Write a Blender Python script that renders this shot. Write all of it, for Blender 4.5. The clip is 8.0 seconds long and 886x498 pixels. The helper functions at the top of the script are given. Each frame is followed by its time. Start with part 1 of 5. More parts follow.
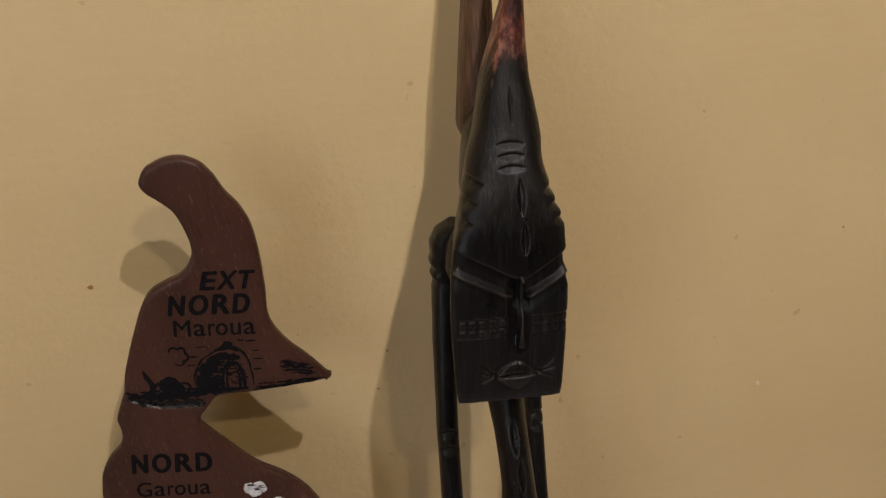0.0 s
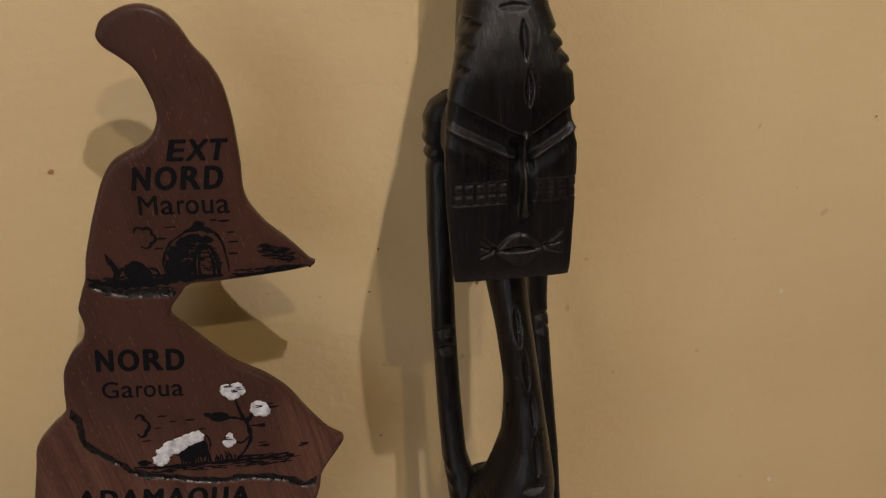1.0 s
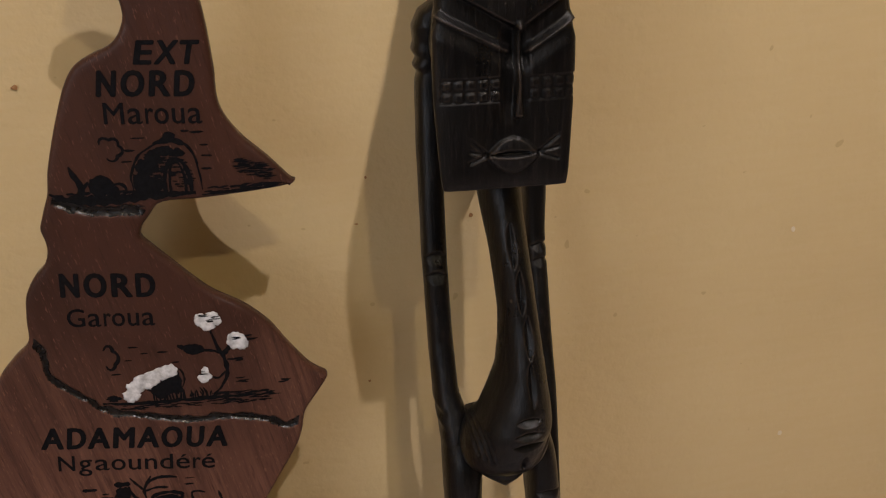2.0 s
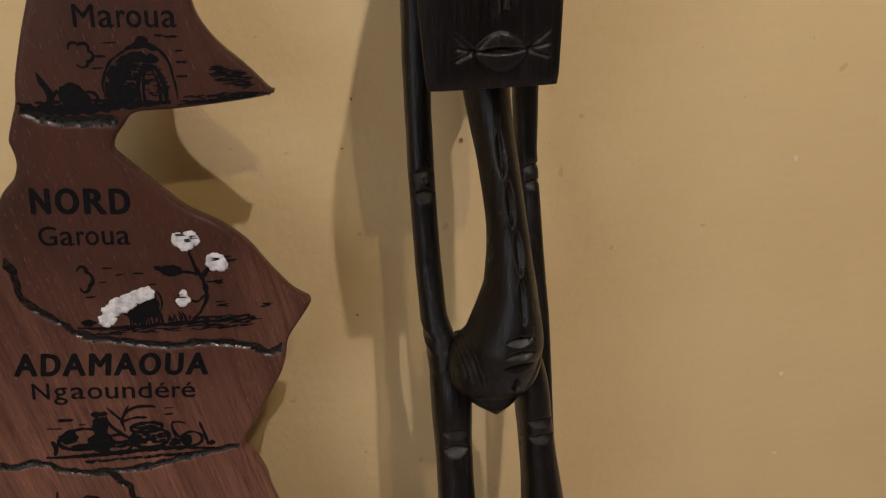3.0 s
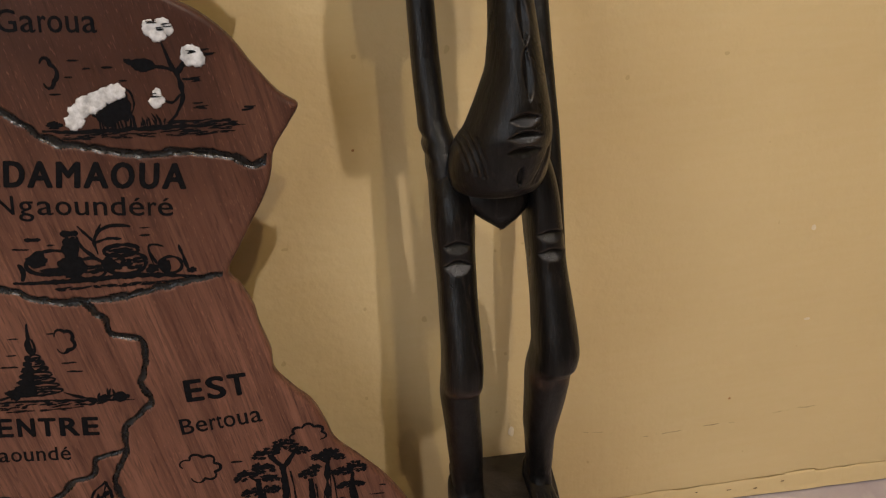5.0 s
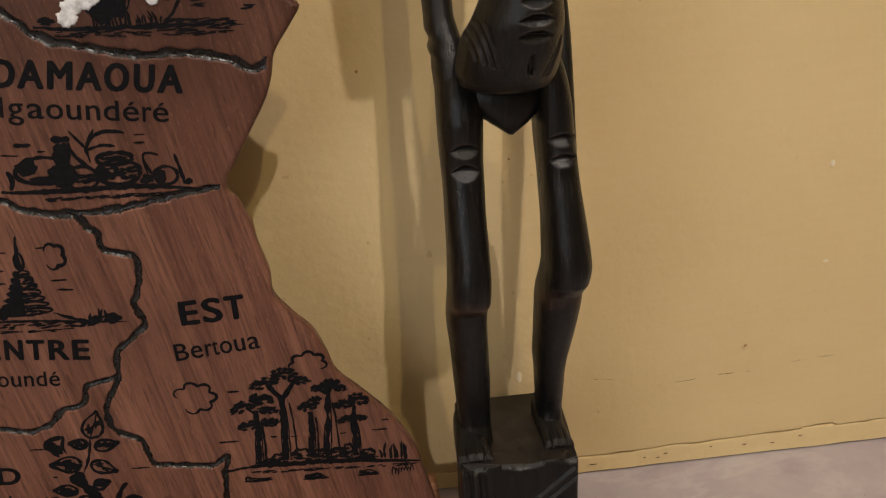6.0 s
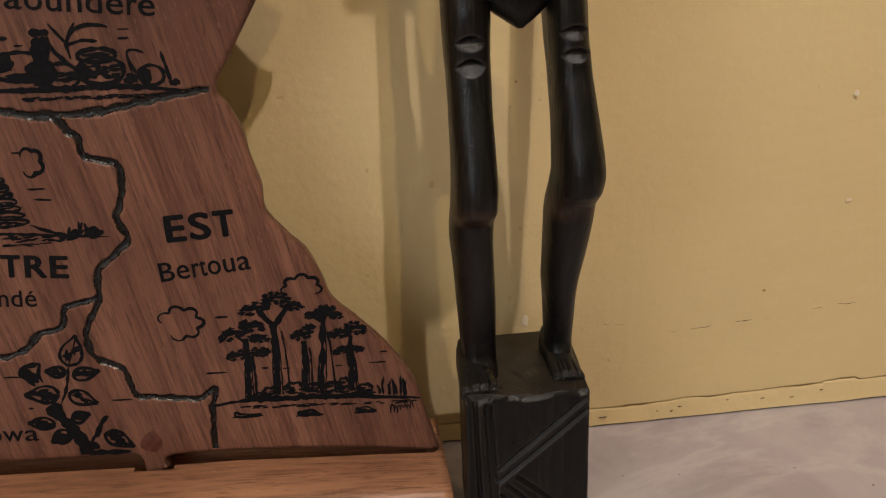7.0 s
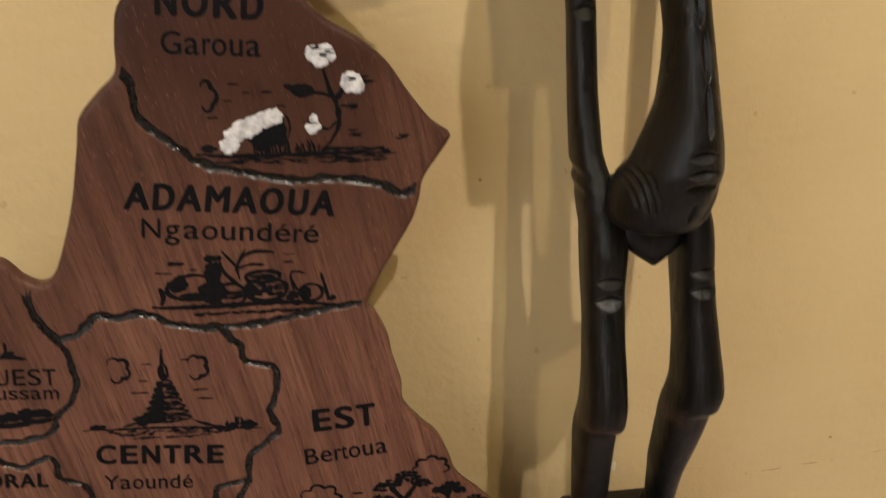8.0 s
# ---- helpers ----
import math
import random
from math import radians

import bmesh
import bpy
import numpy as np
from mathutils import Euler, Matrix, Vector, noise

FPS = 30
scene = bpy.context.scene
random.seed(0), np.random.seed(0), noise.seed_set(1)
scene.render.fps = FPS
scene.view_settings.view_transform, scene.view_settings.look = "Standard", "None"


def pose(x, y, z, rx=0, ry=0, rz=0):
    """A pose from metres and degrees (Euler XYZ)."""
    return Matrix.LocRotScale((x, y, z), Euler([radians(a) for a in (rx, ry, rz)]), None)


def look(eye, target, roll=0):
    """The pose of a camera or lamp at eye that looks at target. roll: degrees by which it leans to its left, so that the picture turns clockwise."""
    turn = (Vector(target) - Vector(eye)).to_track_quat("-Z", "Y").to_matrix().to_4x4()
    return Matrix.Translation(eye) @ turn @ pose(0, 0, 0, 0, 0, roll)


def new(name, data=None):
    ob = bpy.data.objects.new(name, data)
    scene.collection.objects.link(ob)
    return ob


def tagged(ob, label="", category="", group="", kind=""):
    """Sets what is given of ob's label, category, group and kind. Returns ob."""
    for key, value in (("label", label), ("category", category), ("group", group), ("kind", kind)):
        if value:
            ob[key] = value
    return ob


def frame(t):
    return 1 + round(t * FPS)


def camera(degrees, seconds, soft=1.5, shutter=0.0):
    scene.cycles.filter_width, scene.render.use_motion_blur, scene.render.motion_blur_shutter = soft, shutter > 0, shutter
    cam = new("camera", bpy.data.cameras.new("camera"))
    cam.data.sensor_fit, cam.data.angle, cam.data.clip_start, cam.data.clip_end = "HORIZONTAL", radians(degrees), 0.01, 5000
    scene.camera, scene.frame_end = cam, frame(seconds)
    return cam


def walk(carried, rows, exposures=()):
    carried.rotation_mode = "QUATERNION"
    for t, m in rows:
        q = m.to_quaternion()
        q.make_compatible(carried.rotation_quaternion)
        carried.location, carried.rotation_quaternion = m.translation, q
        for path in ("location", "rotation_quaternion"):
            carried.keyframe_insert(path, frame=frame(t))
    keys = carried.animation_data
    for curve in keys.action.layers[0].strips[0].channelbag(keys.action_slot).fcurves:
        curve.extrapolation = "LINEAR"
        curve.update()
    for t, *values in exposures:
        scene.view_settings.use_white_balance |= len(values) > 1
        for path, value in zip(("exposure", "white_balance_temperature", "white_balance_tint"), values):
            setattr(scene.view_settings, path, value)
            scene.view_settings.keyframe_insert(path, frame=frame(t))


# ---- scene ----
cam = camera(50.6, 8.0, soft=1.15, shutter=0.2)
ROWS = [
    (0, (-0.0782, -0.4260, 0.5349), (-0.0195, -0.0397, 0.3810), -1.38),
    (0.5, (-0.0766, -0.4192, 0.5052), (-0.0187, -0.0334, 0.3496), -1.52),
    (1, (-0.0728, -0.4064, 0.4771), (-0.0162, -0.0217, 0.3183), -1.60),
    (1.5, (-0.0690, -0.3970, 0.4532), (-0.0137, -0.0125, 0.2935), -1.65),
    (1.7, (-0.0679, -0.3960, 0.4463), (-0.0128, -0.0109, 0.2880), -1.64),
    (3, (-0.0616, -0.3926, 0.4064), (-0.0076, -0.0092, 0.2436), -1.79),
    (3.5, (-0.0588, -0.3927, 0.3841), (-0.0062, -0.0105, 0.2181), -2.23),
    (4, (-0.0636, -0.3940, 0.3740), (-0.0125, -0.0123, 0.2064), -2.67),
    (4.5, (-0.0606, -0.3900, 0.3520), (-0.0111, -0.0081, 0.1844), -3.05),
    (4.7, (-0.0565, -0.3911, 0.3406), (-0.0098, -0.0078, 0.1754), -3.06),
    (5.8, (-0.0592, -0.3892, 0.2908), (-0.0132, -0.0019, 0.1349), -2.51),
    (6, (-0.0598, -0.3920, 0.2813), (-0.0150, -0.0030, 0.1293), -2.67),
    (6.5, (-0.0601, -0.3865, 0.2473), (-0.0161, 0.0053, 0.1023), -2.52),
    (7, (-0.0613, -0.3846, 0.2360), (-0.0163, 0.0080, 0.0936), -2.34),
    (7.5, (-0.0807, -0.3796, 0.2549), (-0.0302, 0.0107, 0.1083), -1.80),
    (8, (-0.1150, -0.3769, 0.3299), (-0.0624, 0.0102, 0.1757), -0.97),
]
EXPOSURES = [(0.0, -0.3, 6050, 12), (1.5, -0.29, 6250, 15), (3.5, -0.06, 6250, 14), (4.5, 0.03, 6300, 12), (6.0, 0.2, 6400, 9), (7.0, 0.2, 6400, 9), (8.0, 0.32, 6600, 8)]
walk(cam, [(t, look(eye, target, roll)) for t, eye, target, roll in ROWS], EXPOSURES)

from mathutils.geometry import delaunay_2d_cdt

# ---- light ----
LAMP_A = (0.150, -0.69, 1.16)
LAMP_B = (0.165, -1.12, 1.245)


def bulb_light(name, place, watts, colour, size):
    data = bpy.data.lights.new(name, "POINT")
    data.energy, data.color, data.shadow_soft_size = watts, colour, size
    ob = new(name, data)
    ob.location = place
    return ob


bulb_light("bulb_light", LAMP_A, 21.5, (1.0, 0.91, 0.89), 0.009)
bulb_light("bulb_light", LAMP_B, 13.5, (1.0, 0.83, 0.50), 0.013)
day = bpy.data.lights.new("window_light", "AREA")
day.shape, day.size, day.size_y, day.energy, day.color = "RECTANGLE", 1.1, 1.1, 9.0, (0.88, 0.94, 1.0)
day_ob = new("window_light", day)
day_ob.matrix_world = look((-1.21, -1.70, 0.75), (0.0, -0.3, 0.45))
world = bpy.data.worlds.new("sky")
scene.world = world
world.use_nodes = True
sky = world.node_tree.nodes.new("ShaderNodeTexSky")
sky.sky_type, sky.sun_disc, sky.sun_elevation, sky.sun_rotation = "NISHITA", False, radians(30), radians(200)
world.node_tree.links.new(sky.outputs[0], world.node_tree.nodes["Background"].inputs[0])
world.node_tree.nodes["Background"].inputs[1].default_value = 0.06


# ---- materials ----
class Mat:
    """A node material with short calls for the usual nodes."""

    def __init__(self, name, rough=0.5, metal=0.0, coat=0.0, spec=0.5):
        self.m = bpy.data.materials.new(name)
        self.m.use_nodes = True
        self.t = self.m.node_tree
        self.b = self.t.nodes["Principled BSDF"]
        self.b.inputs["Roughness"].default_value = rough
        self.b.inputs["Metallic"].default_value = metal
        self.b.inputs["Coat Weight"].default_value = coat
        self.b.inputs["Specular IOR Level"].default_value = spec
        self.co = self.t.nodes.new("ShaderNodeTexCoord").outputs["Object"]

    def map(self, scale, turn=(0, 0, 0)):
        n = self.t.nodes.new("ShaderNodeMapping")
        n.inputs["Scale"].default_value = scale
        n.inputs["Rotation"].default_value = [radians(a) for a in turn]
        self.t.links.new(self.co, n.inputs["Vector"])
        return n.outputs[0]

    def turned(self, turn, scale):
        first = self.map((1, 1, 1), turn)
        n = self.t.nodes.new("ShaderNodeMapping")
        n.inputs["Scale"].default_value = scale
        self.t.links.new(first, n.inputs["Vector"])
        return n.outputs[0]

    def noise(self, vec, scale=1.0, detail=4.0, rough=0.55, bend=0.0):
        n = self.t.nodes.new("ShaderNodeTexNoise")
        n.inputs["Scale"].default_value, n.inputs["Detail"].default_value = scale, detail
        n.inputs["Roughness"].default_value, n.inputs["Distortion"].default_value = rough, bend
        self.t.links.new(vec, n.inputs["Vector"])
        return n.outputs["Fac"]

    def ramp(self, fac, *stops):
        n = self.t.nodes.new("ShaderNodeValToRGB")
        e = n.color_ramp.elements
        while len(e) < len(stops):
            e.new(0.5)
        for el, (p, c) in zip(e, stops):
            el.position = p
            el.color = (*c, 1) if len(c) == 3 else (c[0], c[0], c[0], 1)
        self.t.links.new(fac, n.inputs[0])
        return n.outputs[0]

    def mix(self, fac, a, b, mode="MIX"):
        n = self.t.nodes.new("ShaderNodeMix")
        n.data_type, n.blend_type = "RGBA", mode
        for sock, v in ((n.inputs[0], fac), (n.inputs[6], a), (n.inputs[7], b)):
            if isinstance(v, (int, float)):
                sock.default_value = v
            elif isinstance(v, tuple):
                sock.default_value = (*v, 1)
            else:
                self.t.links.new(v, sock)
        return n.outputs[2]

    def maths(self, op, a, b):
        n = self.t.nodes.new("ShaderNodeMath")
        n.operation = op
        for sock, v in zip(n.inputs, (a, b)):
            if isinstance(v, (int, float)):
                sock.default_value = v
            else:
                self.t.links.new(v, sock)
        return n.outputs[0]

    def axis(self, i):
        n = self.t.nodes.new("ShaderNodeSeparateXYZ")
        self.t.links.new(self.co, n.inputs[0])
        return n.outputs[i]

    def colour(self, c):
        if isinstance(c, tuple):
            self.b.inputs["Base Color"].default_value = (*c, 1)
        else:
            self.t.links.new(c, self.b.inputs["Base Color"])
        return self

    def rough(self, r):
        self.t.links.new(r, self.b.inputs["Roughness"])
        return self

    def bump(self, height, strength, distance):
        n = self.t.nodes.new("ShaderNodeBump")
        n.inputs["Strength"].default_value, n.inputs["Distance"].default_value = strength, distance
        self.t.links.new(height, n.inputs["Height"])
        old = self.b.inputs["Normal"].links
        if old:
            self.t.links.new(old[0].from_socket, n.inputs["Normal"])
        self.t.links.new(n.outputs[0], self.b.inputs["Normal"])
        return self


def wall_paint():
    m = Mat("yellow_wall_paint", rough=0.45, spec=0.35)
    wide = m.noise(m.map((5, 5, 7)), 1.0, 3)
    strokes = m.noise(m.turned((0, 4, 0), (40, 40, 320)), 1.0, 4)
    base = m.ramp(wide, (0.3, (0.605, 0.455, 0.23)), (0.7, (0.655, 0.50, 0.26)))
    base = m.mix(m.ramp(strokes, (0.35, (0.0,)), (0.7, (0.14,))), base, (0.70, 0.56, 0.34))
    specks = m.ramp(m.noise(m.map((130, 130, 130)), 1.0, 1), (0.235, (1.0,)), (0.25, (0.0,)))
    base = m.mix(m.maths("MULTIPLY", specks, 0.35), base, (0.36, 0.23, 0.10))
    m.colour(base)
    m.bump(strokes, 0.1, 0.0005)
    m.bump(m.noise(m.map((420, 420, 420)), 1.0, 3), 0.22, 0.0004)
    m.bump(m.noise(m.map((120, 120, 135)), 1.0, 3), 0.40, 0.0014)
    m.bump(m.noise(m.map((240, 240, 240)), 1.0, 2), 0.25, 0.0008)
    return m.m


def red_wood(name, dark, light, tilt, gloss, top_dark=0.0):
    m = Mat(name, rough=gloss, spec=0.23)
    flow = m.turned((0, tilt, 0), (150, 90, 6.5))
    bands = m.noise(flow, 1.0, 5, 0.6, 0.6)
    fine = m.noise(m.turned((0, tilt, 0), (820, 500, 34)), 1.0, 4, 0.65)
    pores = m.noise(m.turned((0, tilt, 0), (1500, 900, 300)), 1.0, 3)
    wide = m.noise(m.map((14, 14, 9)), 1.0, 3)
    c = m.ramp(bands, (0.28, tuple(a * 1.05 for a in dark)), (0.52, tuple((a + b) / 2 for a, b in zip(dark, light))), (0.74, tuple(a * 0.92 for a in light)))
    if top_dark:
        # darker towards the upper end of the plank, with an uneven edge
        end = m.ramp(m.maths("ADD", m.maths("MULTIPLY", m.axis(2), 2.0), m.maths("MULTIPLY", wide, 0.4)), (0.50, (0.0,)), (0.66, (top_dark * 0.5,)), (0.78, (top_dark,)))
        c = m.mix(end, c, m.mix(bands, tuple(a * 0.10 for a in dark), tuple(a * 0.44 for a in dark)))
    c = m.mix(m.ramp(fine, (0.44, (0.0,)), (0.66, (0.52,))), c, tuple(a * 0.28 for a in dark))
    c = m.mix(m.ramp(pores, (0.62, (0.0,)), (0.70, (0.24,))), c, tuple(min(1, a * 1.5 + 0.01) for a in light))
    c = m.mix(m.ramp(wide, (0.38, (0.0,)), (0.66, (0.55,))), c, tuple(a * 0.75 for a in dark))
    dashes = m.noise(m.turned((0, tilt, 0), (1100, 700, 75)), 1.0, 2)
    c = m.mix(m.ramp(dashes, (0.58, (0.0,)), (0.68, (0.45,))), c, tuple(a * 0.25 for a in dark))
    m.colour(c)
    m.rough(m.ramp(fine, (0.3, (gloss - 0.08,)), (0.7, (gloss + 0.12,))))
    m.bump(fine, 0.4, 0.0005)
    m.bump(pores, 0.2, 0.0003)
    return m.m


def black_wood(name, worn):
    m = Mat(name, rough=0.38, spec=0.27)
    grain = m.noise(m.map((620, 620, 26)), 1.0, 5, 0.7)
    wide = m.noise(m.map((60, 60, 40)), 1.0, 4)
    c = m.ramp(grain, (0.34, (0.002, 0.002, 0.0021)), (0.56, (0.005, 0.0047, 0.0047)), (0.72, (0.022, 0.017, 0.015)))
    rub = m.noise(m.map((140, 140, 60)), 1.0, 5, 0.7)
    c = m.mix(m.ramp(rub, (0.58, (0.0,)), (0.76, (0.5,))), c, (0.017, 0.013, 0.012))
    scratch = m.noise(m.map((1500, 1500, 260)), 1.0, 3, 0.7)
    c = m.mix(m.ramp(scratch, (0.60, (0.0,)), (0.72, (0.4,))), c, (0.034, 0.028, 0.025))
    # rubbed edges, where the stain has gone
    edge = m.t.nodes.new("ShaderNodeNewGeometry").outputs["Pointiness"]
    bare_edge = m.maths("MULTIPLY", m.ramp(edge, (0.512, (0.0,)), (0.565, (1.0,))), m.ramp(rub, (0.32, (0.05,)), (0.6, (0.75,))))
    c = m.mix(bare_edge, c, (0.055, 0.040, 0.031))
    if worn:
        # knees rubbed brown
        knee = m.ramp(m.maths("MULTIPLY", m.maths("ADD", m.axis(2), m.maths("MULTIPLY", rub, 0.012)), 5.0), (0.695, (0.0,)), (0.722, (0.8,)), (0.752, (0.0,)))
        c = m.mix(m.maths("MULTIPLY", knee, m.ramp(rub, (0.4, (0.1,)), (0.6, (1.0,)))), c, (0.085, 0.044, 0.028))
        # the tip of the headdress has lost its stain
        height = m.maths("ADD", m.axis(2), m.maths("MULTIPLY", rub, 0.05))
        mask = m.ramp(m.maths("MULTIPLY", m.maths("SUBTRACT", height, 0.493), 60.0), (0.0, (0.0,)), (1.0, (1.0,)))
        bare = m.ramp(rub, (0.32, (0.012, 0.006, 0.005)), (0.5, (0.11, 0.030, 0.02)), (0.68, (0.36, 0.17, 0.11)))
        c = m.mix(mask, c, bare)
    m.colour(c)
    m.rough(m.ramp(wide, (0.3, (0.26,)), (0.7, (0.44,))))
    m.bump(grain, 0.32, 0.0006)
    m.bump(scratch, 0.35, 0.0004)
    m.bump(wide, 0.3, 0.001)
    return m.m


def marble():
    m = Mat("pink_grey_marble", rough=0.2, spec=0.5)
    warp = m.noise(m.map((11, 11, 11)), 1.0, 6, 0.6, 1.2)
    vein = m.noise(m.turned((0, 0, -12), (8, 15, 8)), 1.0, 6, 0.6, 0.4)
    c = m.ramp(warp, (0.3, (0.31, 0.255, 0.28)), (0.5, (0.385, 0.335, 0.355)), (0.7, (0.43, 0.38, 0.385)))
    c = m.mix(m.ramp(vein, (0.45, (0.0,)), (0.50, (0.28,)), (0.55, (0.0,))), c, (0.58, 0.53, 0.51))
    cloud = m.noise(m.map((30, 30, 30)), 1.0, 6, 0.6, 0.4)
    c = m.mix(m.ramp(cloud, (0.55, (0.0,)), (0.8, (0.16,))), c, (0.55, 0.50, 0.49))
    c = m.mix(m.ramp(cloud, (0.25, (0.22,)), (0.42, (0.0,))), c, (0.27, 0.19, 0.215))
    spots = m.noise(m.map((120, 120, 120)), 1.0, 2)
    c = m.mix(m.ramp(spots, (0.25, (0.85,)), (0.29, (0.0,))), c, (0.16, 0.075, 0.085))
    return m.colour(c).m


def plain(name, colour, rough=0.6, grain=300.0, change=0.15, spec=0.4):
    m = Mat(name, rough=rough, spec=spec)
    n = m.noise(m.map((grain,) * 3), 1.0, 3)
    low = tuple(a * (1 - change) for a in colour)
    high = tuple(min(1.0, a * (1 + change)) for a in colour)
    m.colour(m.ramp(n, (0.3, low), (0.7, high)))
    m.bump(n, 0.15, 0.0004)
    return m.m


def burnt():
    m = Mat("burnt_groove", rough=0.24, spec=0.35)
    lumps = m.noise(m.map((420,) * 3), 1.0, 3)
    m.colour(m.ramp(lumps, (0.35, (0.004, 0.0035, 0.0035)), (0.62, (0.009, 0.007, 0.006)), (0.78, (0.022, 0.013, 0.010))))
    m.rough(m.ramp(lumps, (0.3, (0.18,)), (0.7, (0.42,))))
    m.bump(lumps, 0.3, 0.0008)
    return m.m


WALL = wall_paint()
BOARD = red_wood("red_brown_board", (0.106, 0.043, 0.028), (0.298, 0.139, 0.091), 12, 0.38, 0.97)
BASE = red_wood("light_base_wood", (0.22, 0.098, 0.052), (0.43, 0.215, 0.122), 86, 0.36)
BURNT = burnt()
INK = plain("black_ink", (0.005, 0.005, 0.006), 0.6, 700, 0.4, 0.1)
WHITE = plain("white_paint", (0.56, 0.56, 0.57), 0.6, 420, 0.35)
EBONY = black_wood("black_stained_wood", True)
PALE = red_wood("bare_brown_wood", (0.07, 0.036, 0.019), (0.20, 0.112, 0.062), 2, 0.5)
MARBLE = marble()
CEIL = plain("ceiling_paint", (0.78, 0.76, 0.70), 0.8, 60, 0.04)
FLOOR = plain("floor_tile", (0.13, 0.10, 0.08), 0.4, 30, 0.1)
BROWN = plain("brown_stain", (0.36, 0.18, 0.065), 0.5, 700, 0.25)
PALE_DRIP = plain("pale_paint_drip", (0.70, 0.60, 0.44), 0.4, 500, 0.05)
GLUE = plain("dark_red_glue", (0.085, 0.028, 0.018), 0.3, 500, 0.3)
GRIME = plain("dark_grime", (0.13, 0.08, 0.04), 0.7, 500, 0.2)
GLASS = Mat("clear_glass", rough=0.02)
GLASS.b.inputs["Transmission Weight"].default_value = 1.0
GLASS = GLASS.m
BULB = Mat("glowing_bulb")
BULB.b.inputs["Emission Color"].default_value = (1.0, 0.76, 0.5, 1)
BULB.b.inputs["Emission Strength"].default_value = 6.0
BULB = BULB.m


# ---- mesh helpers ----
def mesh_of(name, bm, *mats):
    me = bpy.data.meshes.new(name)
    bm.normal_update()
    bm.to_mesh(me)
    bm.free()
    for m in mats:
        me.materials.append(m)
    return me


def part(name, bm, material, parent, label=""):
    ob = new(name, mesh_of(name, bm, material))
    ob.parent = parent
    return tagged(ob, label)


def box(bm, lo, hi, bevel=0.0):
    made = bmesh.ops.create_cube(bm, size=1.0)["verts"]
    for v in made:
        v.co = [l + (c + 0.5) * (h - l) for c, l, h in zip(v.co, lo, hi)]
    if bevel:
        edges = list({e for v in made for e in v.link_edges})
        bmesh.ops.bevel(bm, geom=edges, offset=bevel, segments=3, affect="EDGES", profile=0.5)
    return bm


def catmull(pts, step, closed=False):
    """A smooth line through the points, with a vertex about every step."""
    n, out = len(pts), []
    for i in range(n if closed else n - 1):
        a, b, c, d = (np.array(pts[j % n if closed else min(max(j, 0), n - 1)], float) for j in (i - 1, i, i + 1, i + 2))
        k = max(1, int(np.linalg.norm(c - b) / step))
        for s in range(k):
            u = s / k
            out.append(0.5 * (2 * b + (c - a) * u + (2 * a - 5 * b + 4 * c - d) * u * u + (3 * b - a - 3 * c + d) * u ** 3))
    if not closed:
        out.append(np.array(pts[-1], float))
    return out


def lerp_table(rows, z):
    """Rows of (z, values...), in rising z: the values at z, with soft steps between."""
    zs = [r[0] for r in rows]
    return [float(np.interp(z, zs, [r[i] for r in rows])) for i in range(1, len(rows[0]))]


def step(e0, e1, v):
    t = min(1.0, max(0.0, (v - e0) / (e1 - e0)))
    return t * t * (3 - 2 * t)


def skin(bm, rings, mat=0, cap=True):
    """A closed tube through rings of equally many points."""
    grid = [[bm.verts.new(p) for p in ring] for ring in rings]
    n = len(grid[0])
    for lo, hi in zip(grid, grid[1:]):
        for i in range(n):
            f = bm.faces.new((lo[i], lo[(i + 1) % n], hi[(i + 1) % n], hi[i]))
            f.smooth, f.material_index = True, mat
    if cap:
        for ring, flip in ((grid[0], True), (grid[-1], False)):
            f = bm.faces.new(ring[::-1] if flip else ring)
            f.material_index = mat
    return bm


# ---- the room ----
NORTH = 0.0
CRACK = 0.0105


def crack_height(x):
    """The height of the cracked joint between the wall and the strip along its foot."""
    return CRACK + 0.011 * (x - 0.13) * (1 if x > 0 else 0.6) + 0.0011 * noise.noise((x * 22, 3.1, 0)) + 0.0006 * noise.noise((x * 120, 7.7, 0)) \
        + (0.0013 if 0.168 < x < 0.186 else 0.0)


def sheet(bm, xs, zs, y_of, top_of):
    rows = [[bm.verts.new((x, y_of(x, z), top_of(x, z))) for x in xs] for z in zs]
    for lo, hi in zip(rows, rows[1:]):
        for i in range(len(xs) - 1):
            bm.faces.new((lo[i], lo[i + 1], hi[i + 1], hi[i])).smooth = True


